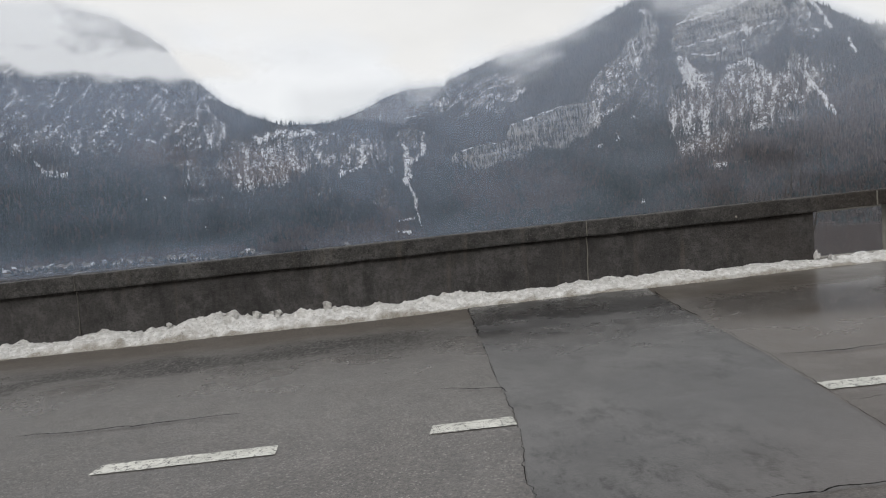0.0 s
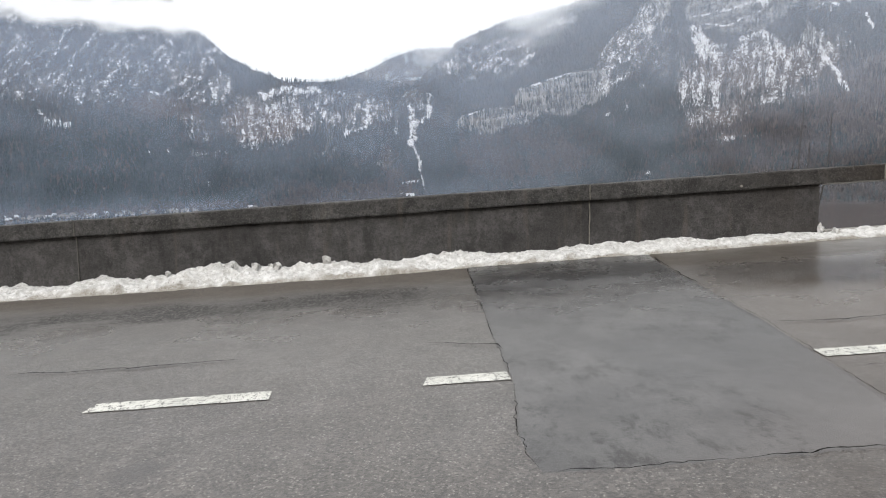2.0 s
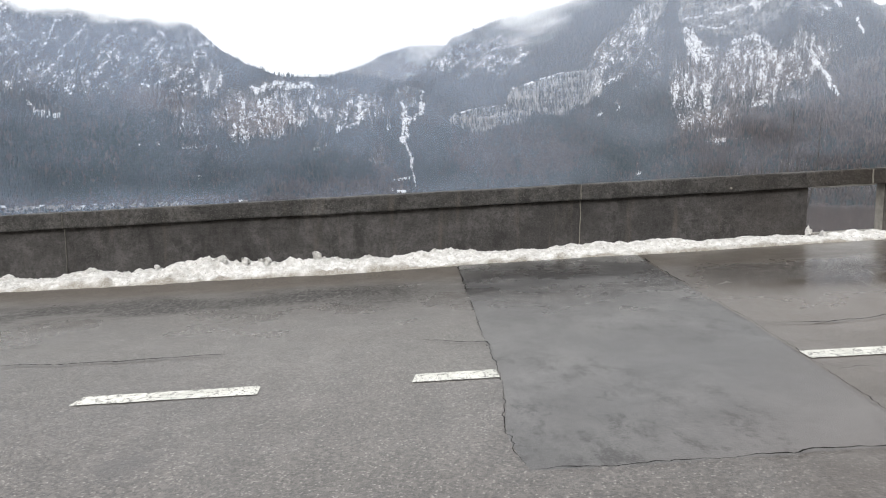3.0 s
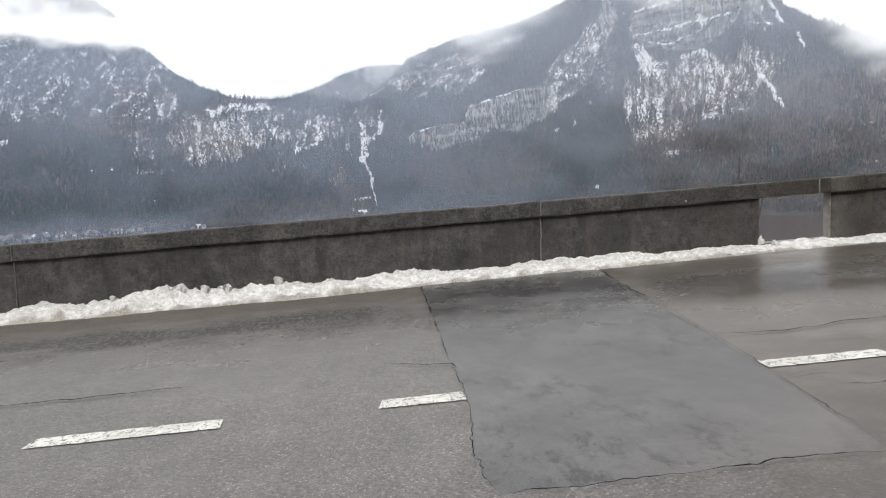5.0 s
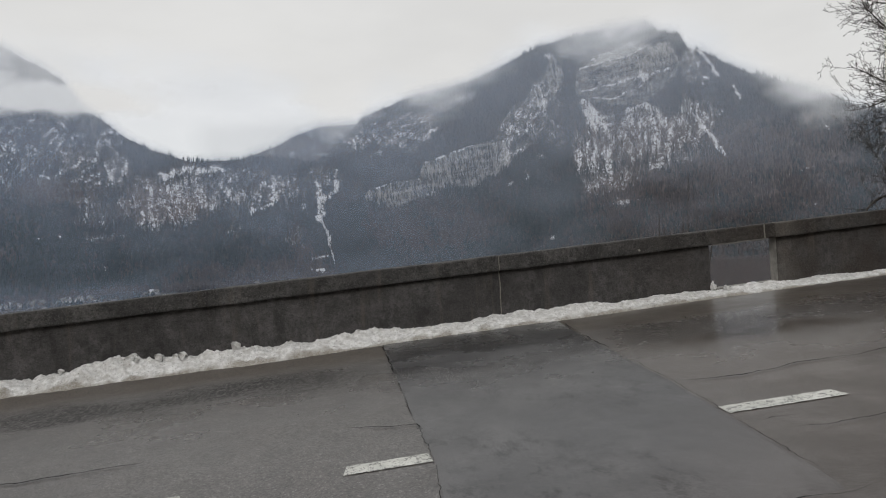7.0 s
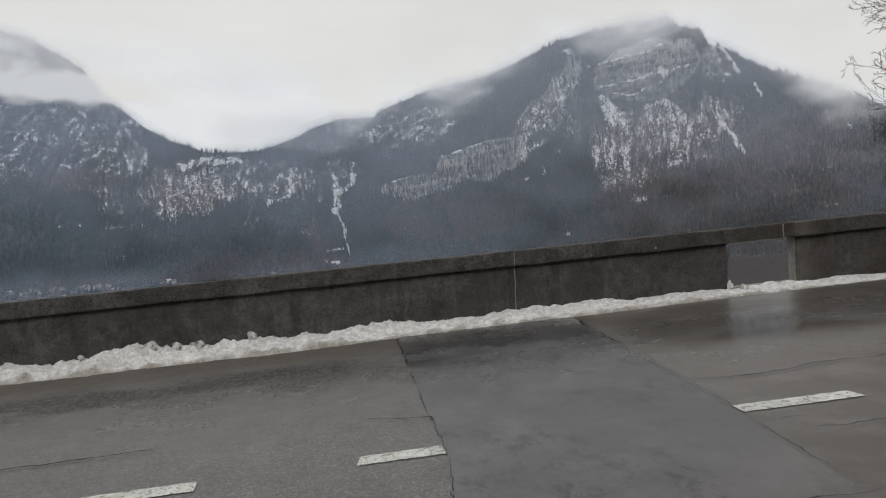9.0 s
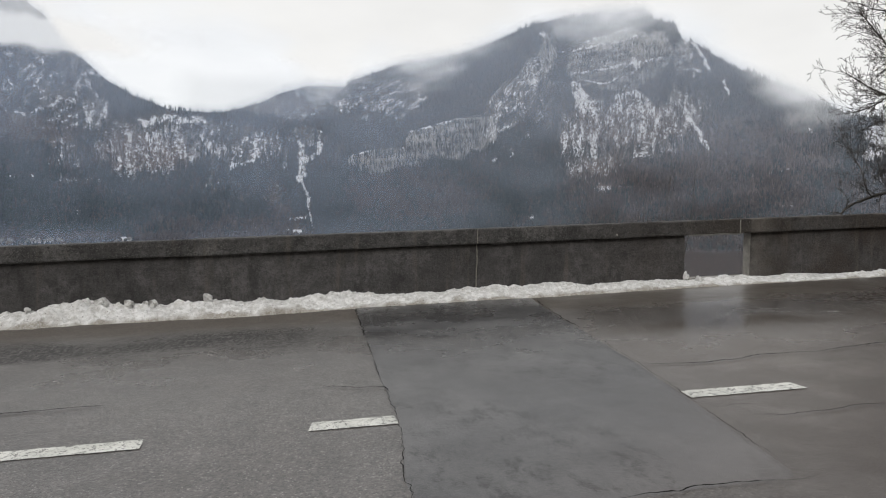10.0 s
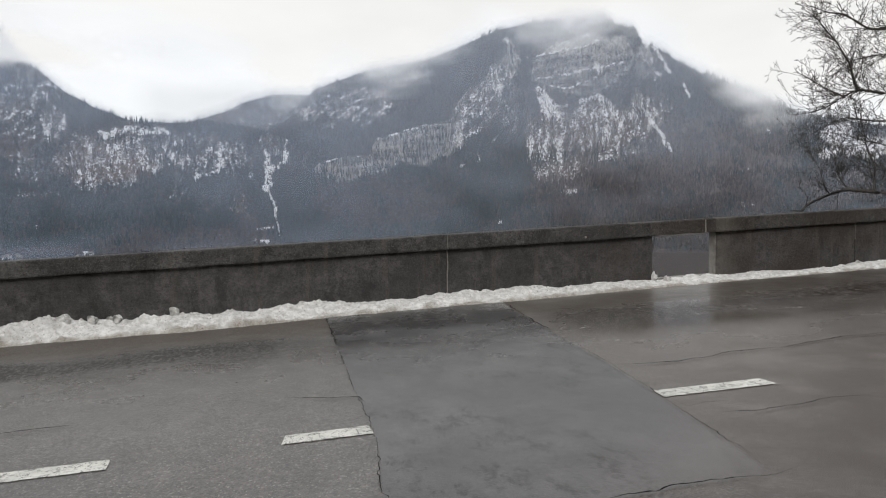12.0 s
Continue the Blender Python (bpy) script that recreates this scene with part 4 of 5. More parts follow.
def build_mountain(label, rows, foot, fine, levels, relief, seed, snow_of, cliff_of=None):
    """A mountainside below a ridge given by bearing, elevation and distance, seen from the road. Returns what the trees need."""
    az0, az1 = rows[0][0], rows[-1][0]
    near0, near1 = max(az0, -38.0), min(az1, 47.0)
    az = np.r_[np.arange(az0, near0, 0.6), np.arange(near0, near1, fine), np.arange(near1, az1 + 0.01, 0.6)]
    el, far = curve(rows, az, 1), curve(rows, az, 2)
    el = el + 0.10 * fbm(az * 1.6 + seed, az * 0 + 3, 5, 0.6)
    low = math.degrees(math.atan2(LAKE_Z - 3 - EYE[2], foot))
    u = np.linspace(0, 1, levels)
    A, U = np.meshgrid(az, u)
    E = low + (el - low)[None] * U
    rock = bare_rock(A, E)
    if cliff_of:
        rock = np.maximum(rock, cliff_of(A, E))
    # steep on the cliffs, flatter above them
    w = 1.0 - 0.86 * np.clip(rock, 0, 1)
    w = w * (0.75 + 0.5 * U)
    run = np.cumsum(w, axis=0)
    run = (run - run[:1]) / (run[-1:] - run[:1])
    R = foot + (far - foot)[None] * run
    body = np.sin(np.pi * np.clip(U, 0.02, 0.98)) ** 0.6
    R = R - relief * body * (0.75 * fbm(A * 0.75 + seed, E * 0.30, 5, 0.55) + 0.35 * fbm(A * 2.6 + seed, E * 0.9, 4, 0.6))
    # rock beds stand as steps, cracks run down them
    beds = (E - 0.15 * (A - 24)) * 1.35 + 0.9 * fbm(A * 0.5, E * 0.8 + seed, 5)
    frac = beds - np.floor(beds)
    R = R + rock * (11.0 * smooth(A, 15, 18) * (0.6 + 1.2 * fbm(A * 0.5, E * 0.7 + 8, 3)) * (smooth(frac, 0.72, 0.98) - frac) + 5.0 * fbm(A * 5.5, E * 0.9 + 3, 4, 0.65))
    X, Y, Z = polar(A, R, None, E)
    back = [polar(az, R[-1] + d, Z[-1] - drop) for d, drop in ((40, 30), (320, 260))]
    X, Y, Z = (np.vstack([g, *[b[k][None] for b in back]]) for k, g in enumerate((X, Y, Z)))
    me = mesh_of("mountain", np.stack([X, Y, Z], -1).reshape(-1, 3), grid_faces(levels + 2, len(az)), SLOPE, True)
    snow, frost = snow_of(A, E)
    brown = brown_woods(A, E)
    for name, values in (("rock", rock), ("snow", snow), ("brown", brown)):
        give(me, name, np.vstack([values, values[-1:], values[-1:]]))
    tagged(part("mountain", me), label, "mountain", kind="structure")
    return dict(A=A, E=E, X=X[:levels], Y=Y[:levels], Z=Z[:levels], rock=rock, snow=snow, brown=brown, frost=frost)


CONE = [(0, 0, 1.0), (0, 0, 0.70)]
for ring_z, ring_r in ((0.42, 0.125), (0.04, 0.19)):
    CONE += [(ring_r * math.cos(math.pi * i / 2 + ring_z), ring_r * math.sin(math.pi * i / 2 + ring_z), ring_z) for i in range(4)]
CONE_F = [(0, 2 + i, 2 + (i + 1) % 4) for i in range(4)] + [(1, 6 + i, 6 + (i + 1) % 4) for i in range(4)]
SPINDLE = [(0, 0, 1.0), (0, 0, 0.0)] + [(0.10 * math.cos(2.1 * i), 0.10 * math.sin(2.1 * i), 0.62) for i in range(3)]
SPINDLE_F = [(0, 2 + i, 2 + (i + 1) % 3) for i in range(3)] + [(1, 2 + (i + 1) % 3, 2 + i) for i in range(3)]


def scatter(name, label, places, heights, widths, shape, faces, material, rs):
    shape, faces = np.array(shape), np.array(faces)
    n = len(places)
    turn = rs.rand(n) * 6.283
    c, s = np.cos(turn)[:, None], np.sin(turn)[:, None]
    lean = rs.randn(n, 2) * 0.03
    sx, sy = shape[:, 0][None] * widths[:, None], shape[:, 1][None] * widths[:, None]
    sz = shape[:, 2][None] * heights[:, None]
    v = np.stack([places[:, :1] + sx * c - sy * s + lean[:, :1] * sz, places[:, 1:2] + sx * s + sy * c + lean[:, 1:] * sz, places[:, 2:] + sz - 0.6], -1)
    f = faces[None] + (np.arange(n) * len(shape))[:, None, None]
    ob = part(name, mesh_of(name, v.reshape(-1, 3), f.reshape(-1, 3), material))
    return tagged(ob, label, "trees", kind="stuff")


def forest(m, count, seed):
    """Spruce and bare broadleaf trees over one mountainside."""
    rs = np.random.RandomState(seed)
    rows, cols = m["A"].shape
    # spread evenly over the slope as it faces the road
    area = np.abs(np.gradient(m["E"], axis=0)) * np.abs(np.gradient(m["A"], axis=1))
    pick = rs.choice(rows * cols, size=count, p=(area / area.sum()).ravel())
    i, j = pick // cols, pick % cols
    fi, fj = rs.rand(count), rs.rand(count)
    i2, j2 = np.minimum(i + 1, rows - 1), np.minimum(j + 1, cols - 1)

    def at(key):
        g = m[key]
        return (g[i, j] * (1 - fi) + g[i2, j] * fi) * (1 - fj) + (g[i, j2] * (1 - fi) + g[i2, j2] * fi) * fj

    A, E, rock, snow, brown, frost = at("A"), at("E"), at("rock"), at("snow"), at("brown"), at("frost")
    clumps = fbm(A * 1.1 + seed, E * 1.0, 5, 0.6)
    keep = rs.rand(count) > np.clip(0.84 * smooth(snow, 0.03, 0.40) + 0.12 * smooth(snow, 0.40, 0.70) + 0.88 * smooth(rock, 0.15, 0.55), 0, 0.95)
    bare = rs.rand(count) < np.clip(0.02 + 0.90 * brown + 0.8 * clumps + 0.30 * smooth(snow, 0.1, 0.5) + 0.55 * frost, 0.02, 0.95)
    P = np.stack([at("X"), at("Y"), at("Z")], 1)
    crest = 1 + (i > 0.96 * rows) * 0.75 * fbm(A * 0.9 + 7, E * 0.2, 4)
    crest *= 0.85 - 0.15 * (i > 0.96 * rows)
    bushy = 1 + 0.7 * smooth(E + 0.8 * clumps, 4.5, 1.5) * (1 - smooth(snow, 0.05, 0.2))
    sparse = bushy * (1 - 0.50 * smooth(snow, 0.05, 0.35))
    white = rs.rand(count) < 0.85 * frost
    a, b, c = keep & ~bare, keep & bare & ~white, keep & bare & white
    ha, hb, hc = rs.uniform(7, 17, a.sum()) * crest[a], rs.uniform(7, 14, b.sum()), rs.uniform(6, 13, c.sum())
    scatter("spruce_forest", "dark snow-dusted spruce forest on the mountainside", P[a], ha, ha * rs.uniform(0.55, 0.95, a.sum()) * sparse[a], CONE, CONE_F, CONIFER, rs)
    scatter("bare_forest", "leafless grey-brown broadleaf forest on the mountainside", P[b], hb, hb * rs.uniform(0.3, 1.0, b.sum()) * sparse[b], SPINDLE, SPINDLE_F, BARE, rs)
    scatter("frosted_forest", "leafless snow-dusted pale grey trees on the mountainside", P[c], hc, hc * rs.uniform(0.3, 0.9, c.sum()) * sparse[c], SPINDLE, SPINDLE_F, FROSTED, rs)


RIDGES = []


def skyline(az):
    return np.max([np.where((az > r[0][0]) & (az < r[-1][0]), curve(r, az, 1), -5.0) for r in RIDGES], axis=0)


def shoulder_cliff(A, E):
    """Two pale cliffs under the brink of the shoulder, the upper one longer."""
    ragged_a = A + 0.12 * fbm(A * 1.5, E * 1.8, 4)
    top = np.where(ragged_a < 7.15, np.interp(A, (2.2, 2.95, 4.84, 7.1), (4.25, 4.58, 5.02, 5.12)), np.interp(A, (7.1, 9.61, 11.98, 14.5), (6.45, 7.06, 7.7, 7.9)))
    low = np.interp(A, (2.2, 4.8, 7.1, 7.5, 9.6, 11.0, 13.4, 15.7), (3.2, 3.0, 3.5, 3.5, 4.3, 4.0, 5.0, 6.0)) + 0.5 * fbm(A * 1.1, E * 0.3 + 4, 5, 0.6)
    along = smooth(A, 2.2, 2.6) * smooth(A, 15.8, 13.2)
    return along * smooth(E, top + 0.05, top - 0.12) * smooth(E, low - 0.25, low + 0.35)


def build_mountains():
    left = ((-64, 13.5, 1900), (-50, 15.0, 1900), (-40, 16.1, 1900), (-31, 15.7, 1900), (-27, 16.1, 1880), (-23.3, 15.4, 1860), (-22.0, 14.7, 1840), (-21.0, 14.2, 1820), (-19.7, 13.3, 1800), (-18.6, 11.6, 1770), (-17.5, 10.8, 1750), (-16.8, 10.2, 1730), (-15.7, 9.3, 1700), (-14.1, 8.4, 1680),
            (-12.5, 7.85, 1660), (-11.3, 7.5, 1640), (-8.3, 7.5, 1620), (-5.6, 7.6, 1620), (-2, 7.25, 1630), (1, 6.1, 1640), (5, 4.3, 1600), (10, 1.6, 1500), (13, -0.9, 1450))
    rear = ((-11, 6.45, 2700), (-4.8, 8.4, 2700), (-2.8, 9.4, 2700), (-0.9, 9.95, 2700), (1.4, 10.0, 2750), (4, 10.2, 2800), (10, 9.45, 2800))
    right = ((-5, 5.1, 2050), (-1.4, 7.2, 2050), (1, 9.0, 2050), (2.6, 10.5, 2060), (4.5, 11.2, 2070), (7.3, 12.1, 2080), (11.6, 12.8, 2080), (14.4, 13.7, 2060), (16.7, 14.7, 2030), (17.9, 15.1, 2000), (20.2, 15.5, 1970), (23.4, 15.8, 1950), (26.3, 15.7, 1940),
             (27.4, 14.9, 1940), (28.3, 14.75, 1940), (28.8, 14.4, 1940), (29.1, 13.6, 1945), (30.5, 13.0, 1950), (31.5, 12.2, 1955), (33.5, 11.0, 1975), (35.8, 10.0, 2000), (38.4, 8.65, 2000), (41, 7.2, 1950), (46, 6.05, 1900), (64, 4.95, 1900))
    spur = ((-0.5, 1.6, 1420), (2.2, 3.9, 1440), (2.6, 4.5, 1450), (4.84, 5.1, 1470), (7.05, 5.25, 1490), (7.25, 6.55, 1500), (9.6, 7.15, 1530), (12.0, 7.8, 1580), (13.4, 7.95, 1620), (14.2, 9.4, 1650), (15.3, 10.6, 1690), (16.6, 11.2, 1730), (17.2, 12.7, 1770), (17.8, 14.0, 1800), (18.4, 14.75, 1820),
            (19.2, 13.2, 1820), (19.7, 11.4, 1800), (20.0, 9.0, 1740), (20.4, 6.0, 1650), (21.5, 1.5, 1500), (22.5, -1.5, 1380))
    RIDGES.extend((left, rear, right))
    forest(build_mountain("forested snowy mountain with a low saddle across the lake", left, SHORE, 0.062, 230, 40, 3.0, saddle_snow), 85000, 1)
    forest(build_mountain("hazy wooded hill behind the saddle", rear, 2000, 0.1, 90, 30, 8.0, lambda A, E: (0.30 * smooth(fbm(A * 3, E * 3, 5), 0.0, 0.3), 0.3 + 0 * A)), 8000, 2)
    forest(build_mountain("steep rocky mountain with snow ledges under cloud", right, SHORE, 0.060, 270, 44, 13.0, peak_snow), 90000, 3)
    forest(build_mountain("cliff-edged wooded shoulder of the rocky mountain", spur, SHORE - 20, 0.060, 230, 24, 21.0, shoulder_snow, shoulder_cliff), 32000, 4)


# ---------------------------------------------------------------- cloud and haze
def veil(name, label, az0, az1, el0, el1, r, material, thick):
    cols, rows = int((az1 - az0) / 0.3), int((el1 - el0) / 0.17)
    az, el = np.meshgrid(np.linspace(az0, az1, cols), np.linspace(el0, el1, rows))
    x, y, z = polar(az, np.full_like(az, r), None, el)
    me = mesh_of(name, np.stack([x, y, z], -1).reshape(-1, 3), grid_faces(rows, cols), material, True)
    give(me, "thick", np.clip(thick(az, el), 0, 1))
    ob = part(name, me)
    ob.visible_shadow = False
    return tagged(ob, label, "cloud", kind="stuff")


def blob(az, el, a, e, ra, re, seed, soft=1.0):
    w = 0.55 * fbm(az * 0.35 + seed, el * 0.7, 5) + 0.25 * fbm(az * 1.3 + seed, el * 2.2, 4)
    d = np.sqrt(((az - a) / ra) ** 2 + ((el - e) / re) ** 2) + w
    return smooth(d, 1.0, 0.2 if soft == 1.0 else 1.0 - soft)


def build_clouds():
    def left_bank(az, el):
        return 0.52 * smooth(el, 11.0, 13.0) * smooth(az, -16.5, -20.5) + 1.05 * blob(az, el, -23, 12.1, 9.5, 1.45, 3) + 0.75 * blob(az, el, -32, 16.4, 7.5, 2.6, 9) + 0.55 * blob(az, el, -29, 14.2, 8.0, 2.8, 15) + 0.35 * blob(az, el, -16, 12.4, 7, 1.8, 27) + 0.95 * blob(az, el, -19.5, 12.2, 6.5, 1.0, 33)

    def ceiling(az, el):
        base = 15.2 + 0.9 * smooth(az, -13, -19) + 0.7 * fbm(az * 0.14 + 4, az * 0, 4) - 3.3 * np.exp(-((az - 8.8) / 4.6) ** 2) + 1.2 * np.exp(-((az - 18) / 3.5) ** 2) - 5.4 * smooth(az, 29, 38) - 1.3 * smooth(az, 33, 40) - 4.5 * np.exp(-((az - 0.5) / 3.5) ** 2) - 0.8 * np.exp(-((az - 25) / 3.5) ** 2)
        return smooth(el + 1.3 * fbm(az * 0.4, el * 0.9 + 7, 5), base - 2.3, base + 1.8)

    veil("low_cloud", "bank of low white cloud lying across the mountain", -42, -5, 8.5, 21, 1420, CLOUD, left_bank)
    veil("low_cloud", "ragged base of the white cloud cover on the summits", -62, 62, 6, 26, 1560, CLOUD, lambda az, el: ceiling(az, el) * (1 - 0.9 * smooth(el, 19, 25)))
    # aerial haze painted as tinted sheets, thickness tuned by bearing to set slope brightness
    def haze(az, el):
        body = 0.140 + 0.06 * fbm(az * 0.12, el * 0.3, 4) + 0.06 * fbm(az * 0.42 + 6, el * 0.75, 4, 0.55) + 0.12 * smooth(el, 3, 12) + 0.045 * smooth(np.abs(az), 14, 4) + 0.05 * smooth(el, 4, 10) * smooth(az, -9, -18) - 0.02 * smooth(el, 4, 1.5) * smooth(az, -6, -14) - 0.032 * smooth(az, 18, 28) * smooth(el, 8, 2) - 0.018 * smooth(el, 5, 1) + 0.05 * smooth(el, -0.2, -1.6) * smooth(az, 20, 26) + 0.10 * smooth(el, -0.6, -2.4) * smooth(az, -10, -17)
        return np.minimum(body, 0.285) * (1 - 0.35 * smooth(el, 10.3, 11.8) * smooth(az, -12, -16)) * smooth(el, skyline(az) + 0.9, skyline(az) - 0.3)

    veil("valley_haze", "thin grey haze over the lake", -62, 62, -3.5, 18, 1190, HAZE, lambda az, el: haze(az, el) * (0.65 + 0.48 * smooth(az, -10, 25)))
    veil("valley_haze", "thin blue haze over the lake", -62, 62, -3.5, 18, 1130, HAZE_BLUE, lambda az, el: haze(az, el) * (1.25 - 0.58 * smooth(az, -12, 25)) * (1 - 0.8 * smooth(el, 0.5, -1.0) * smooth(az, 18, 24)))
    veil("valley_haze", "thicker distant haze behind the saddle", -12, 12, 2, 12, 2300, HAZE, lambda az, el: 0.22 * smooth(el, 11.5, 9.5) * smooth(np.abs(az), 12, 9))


# ---------------------------------------------------------------- lake, bank and village
def build_ground():
    xs = np.linspace(-500, 500, 201)
    ds = np.r_[0, 0.8, 2, 4, 7, 11, 16, 24, 35, 50, 70, 95, 125]
    X, D = np.meshgrid(xs, ds)
    Z = np.maximum(road_z(np.clip(X, -90, 90)) - 0.35 - 0.62 * D, LAKE_Z - 2) + np.minimum(D * 0.2, 1.2) * fbm(X * 0.12, D * 0.12, 4)
    ob = part("ground", mesh_of("ground", np.stack([X, D + WALL_T - 0.02, Z], -1).reshape(-1, 3), grid_faces(len(ds), 201), BANK, True))
    tagged(ob, "steep grassy bank falling from the wall to the lake", "ground", kind="structure")
    # unseen slope added behind the road; it closes the place and dims the wall
    ds = np.r_[0, 2, 5, 9, 15, 25, 40, 70]
    X, D = np.meshgrid(xs, ds)
    Z = road_z(np.clip(X, -90, 90)) - 0.02 + 0.75 * np.maximum(D - 1.5, 0) + np.minimum(D * 0.15, 1.0) * fbm(X * 0.1 + 9, D * 0.1, 4) * (D > 0)
    ob = part("hillside", mesh_of("hillside", np.stack([X, -14.8 - D, Z], -1).reshape(-1, 3), grid_faces(len(ds), 201)[:, ::-1], BANK, True))
    tagged(ob, "unseen grassy hillside added on the inner side of the road", "ground", kind="structure")
    bm = bmesh.new()
    bmesh.ops.create_grid(bm, x_segments=8, y_segments=8, size=4000)
    for v in bm.verts:
        v.co.z = LAKE_Z
        v.co.y += 3000 + 900
    ob = part("water", bm, LAKE)
    tagged(ob, "calm grey mountain lake", "water", kind="structure")


def build_meadow():
    """Flat snowy shore that the village stands on."""
    az, r = np.meshgrid(np.linspace(-40, -13, 160), np.linspace(SHORE - 160, SHORE + 25, 22))
    x, y, _ = polar(az, r, 0)
    z = LAKE_Z + 0.5 + 0.030 * (r - SHORE + 160) + 0.5 * fbm(az * 3, r * 0.05, 3)
    z[0] = LAKE_Z - 1
    me = mesh_of("meadow", np.stack([x, y, z], -1).reshape(-1, 3), grid_faces(22, 160), SLOPE, True)
    give(me, "snow", 0.05 + 0.45 * fbm(az * 2, r * 0.06, 4))
    give(me, "rock", 0 * az)
    give(me, "brown", 0 * az)
    tagged(part("meadow", me), "snow-patched lakeside meadow", "ground", kind="structure")


def house(az, r, z, w, d, h, turn, roof_mat, wall_mat, label):
    x, y, _ = polar(az, r, 0)
    ob = empty("house", label, "house", "houses on the far shore", at=(float(x), float(y), z))
    ob.rotation_euler = (0, 0, radians(turn))
    bm = bmesh.new()
    box(bm, -w / 2, w / 2, -d / 2, d / 2, -2, h, 0.05)
    part("wall", bm, wall_mat, ob)
    bm = bmesh.new()
    rise = d * 0.38
    ends = []
    for sx in (-1, 1):
        ends.append([bm.verts.new((sx * (w / 2 + 0.7), yy, zz)) for yy, zz in ((-d / 2 - 0.8, h - 0.5), (0, h + rise), (d / 2 + 0.8, h - 0.5), (d / 2 + 0.8, h - 0.1), (0, h + rise + 0.45), (-d / 2 - 0.8, h - 0.1))])
    for k in range(6):
        bm.faces.new((ends[0][k], ends[0][(k + 1) % 6], ends[1][(k + 1) % 6], ends[1][k]))
    bm.faces.new(ends[0])
    bm.faces.new(ends[1][::-1])
    bm.normal_update()
    part("roof", bm, roof_mat, ob, "snow-covered gable roof" if roof_mat is ROOFSNOW else "grey gable roof")
    n = max(2, int(w / 3))
    for i in range(n):
        for s in range(max(1, int(h / 2.9))):
            bm = bmesh.new()
            cx = -w / 2 + (i + 0.5) * w / n
            box(bm, cx - 0.6, cx + 0.6, -d / 2 - 0.06, -d / 2 + 0.1, 0.9 + s * 2.9, 2.3 + s * 2.9)
            part("window", bm, GLASS_DARK, ob)
    return ob


def build_village():
    rnd = random.Random(3)
    spots = [(-31.6, 1.2), (-31.0, 1), (-30.4, 1), (-29.9, 1.4), (-29.2, 1), (-28.7, 1), (-28.2, 1.1), (-27.5, 1.6), (-26.7, 1), (-26.1, 1), (-25.3, 0.9), (-24.4, 1.3), (-23.8, 1), (-22.9, 0.9), (-22.0, 1),
             (-21.0, 1.5), (-20.4, 1.0), (-19.8, 1.0), (-19.2, 1.1), (-15.0, 0.9), (-14.6, 0.8), (-6.7, 0.8), (-33, 1), (-34.2, 1.2), (-35.5, 1)]
    for az, k in spots:
        for row in range(2):
            snowy = rnd.random() < 0.35
            house(az + rnd.uniform(-0.25, 0.25), SHORE - 40 + row * 30 + rnd.uniform(0, 12), LAKE_Z + 3.4 + row * 1.2, rnd.uniform(6, 9.5) * k, rnd.uniform(6, 8), rnd.uniform(3.0, 5.0), rnd.uniform(-60, 60) + -az,
                  ROOFSNOW if snowy else ROOFTILE, PLASTER if rnd.random() < 0.45 else TIMBER, "small pale lakeside house with a snowy roof" if snowy else "small lakeside house with a grey roof")
    house(-1.75, SHORE + 18, LAKE_Z + 14, 15, 10, 6.5, 12, ROOFSNOW, PLASTER, "white farmhouse with a snowy roof above the far shore")
    rs = np.random.RandomState(9)
    az, r = rs.uniform(-36, -14, 260), SHORE - 120 + rs.rand(260) * 110
    x, y, _ = polar(az, r, 0)
    h = rs.uniform(4, 9, 260)
    scatter("village_trees", "dark garden trees among the lakeside houses", np.stack([x, y, LAKE_Z + 0.8 + 0.03 * (r - SHORE + 160)], 1), h, h * rs.uniform(1.2, 2.4, 260), CONE, CONE_F, CONIFER, rs)
    az = np.r_[rs.uniform(-34, 60, 500), rs.uniform(-14, 1, 700), rs.uniform(-36, -15, 520)]
    r = SHORE - 8 + rs.rand(len(az)) * 40
    x, y, _ = polar(az, r, 0)
    h = rs.uniform(8, 19, len(az))
    scatter("shore_trees", "leafless pale brown trees along the far shore", np.stack([x, y, LAKE_Z + (r - SHORE + 10) * 0.25], 1), h, h * rs.uniform(1.6, 3.2, len(az)), SPINDLE, SPINDLE_F, BARE, rs)


# ---------------------------------------------------------------- bare tree and shoots behind the wall
def tube(verts, faces, line, radii, sides):
    base = len(verts)
    for i, p in enumerate(line):
        d = (line[min(i + 1, len(line) - 1)] - line[max(i - 1, 0)]).normalized()
        a = d.orthogonal().normalized()
        b = d.cross(a)
        for s in range(sides):
            t = 2 * math.pi * s / sides
            verts.append(p + (a * math.cos(t) + b * math.sin(t)) * radii[i])
        if i:
            o = base + (i - 1) * sides
            for s in range(sides):
                faces.append((o + s, o + (s + 1) % sides, o + sides + (s + 1) % sides, o + sides + s))


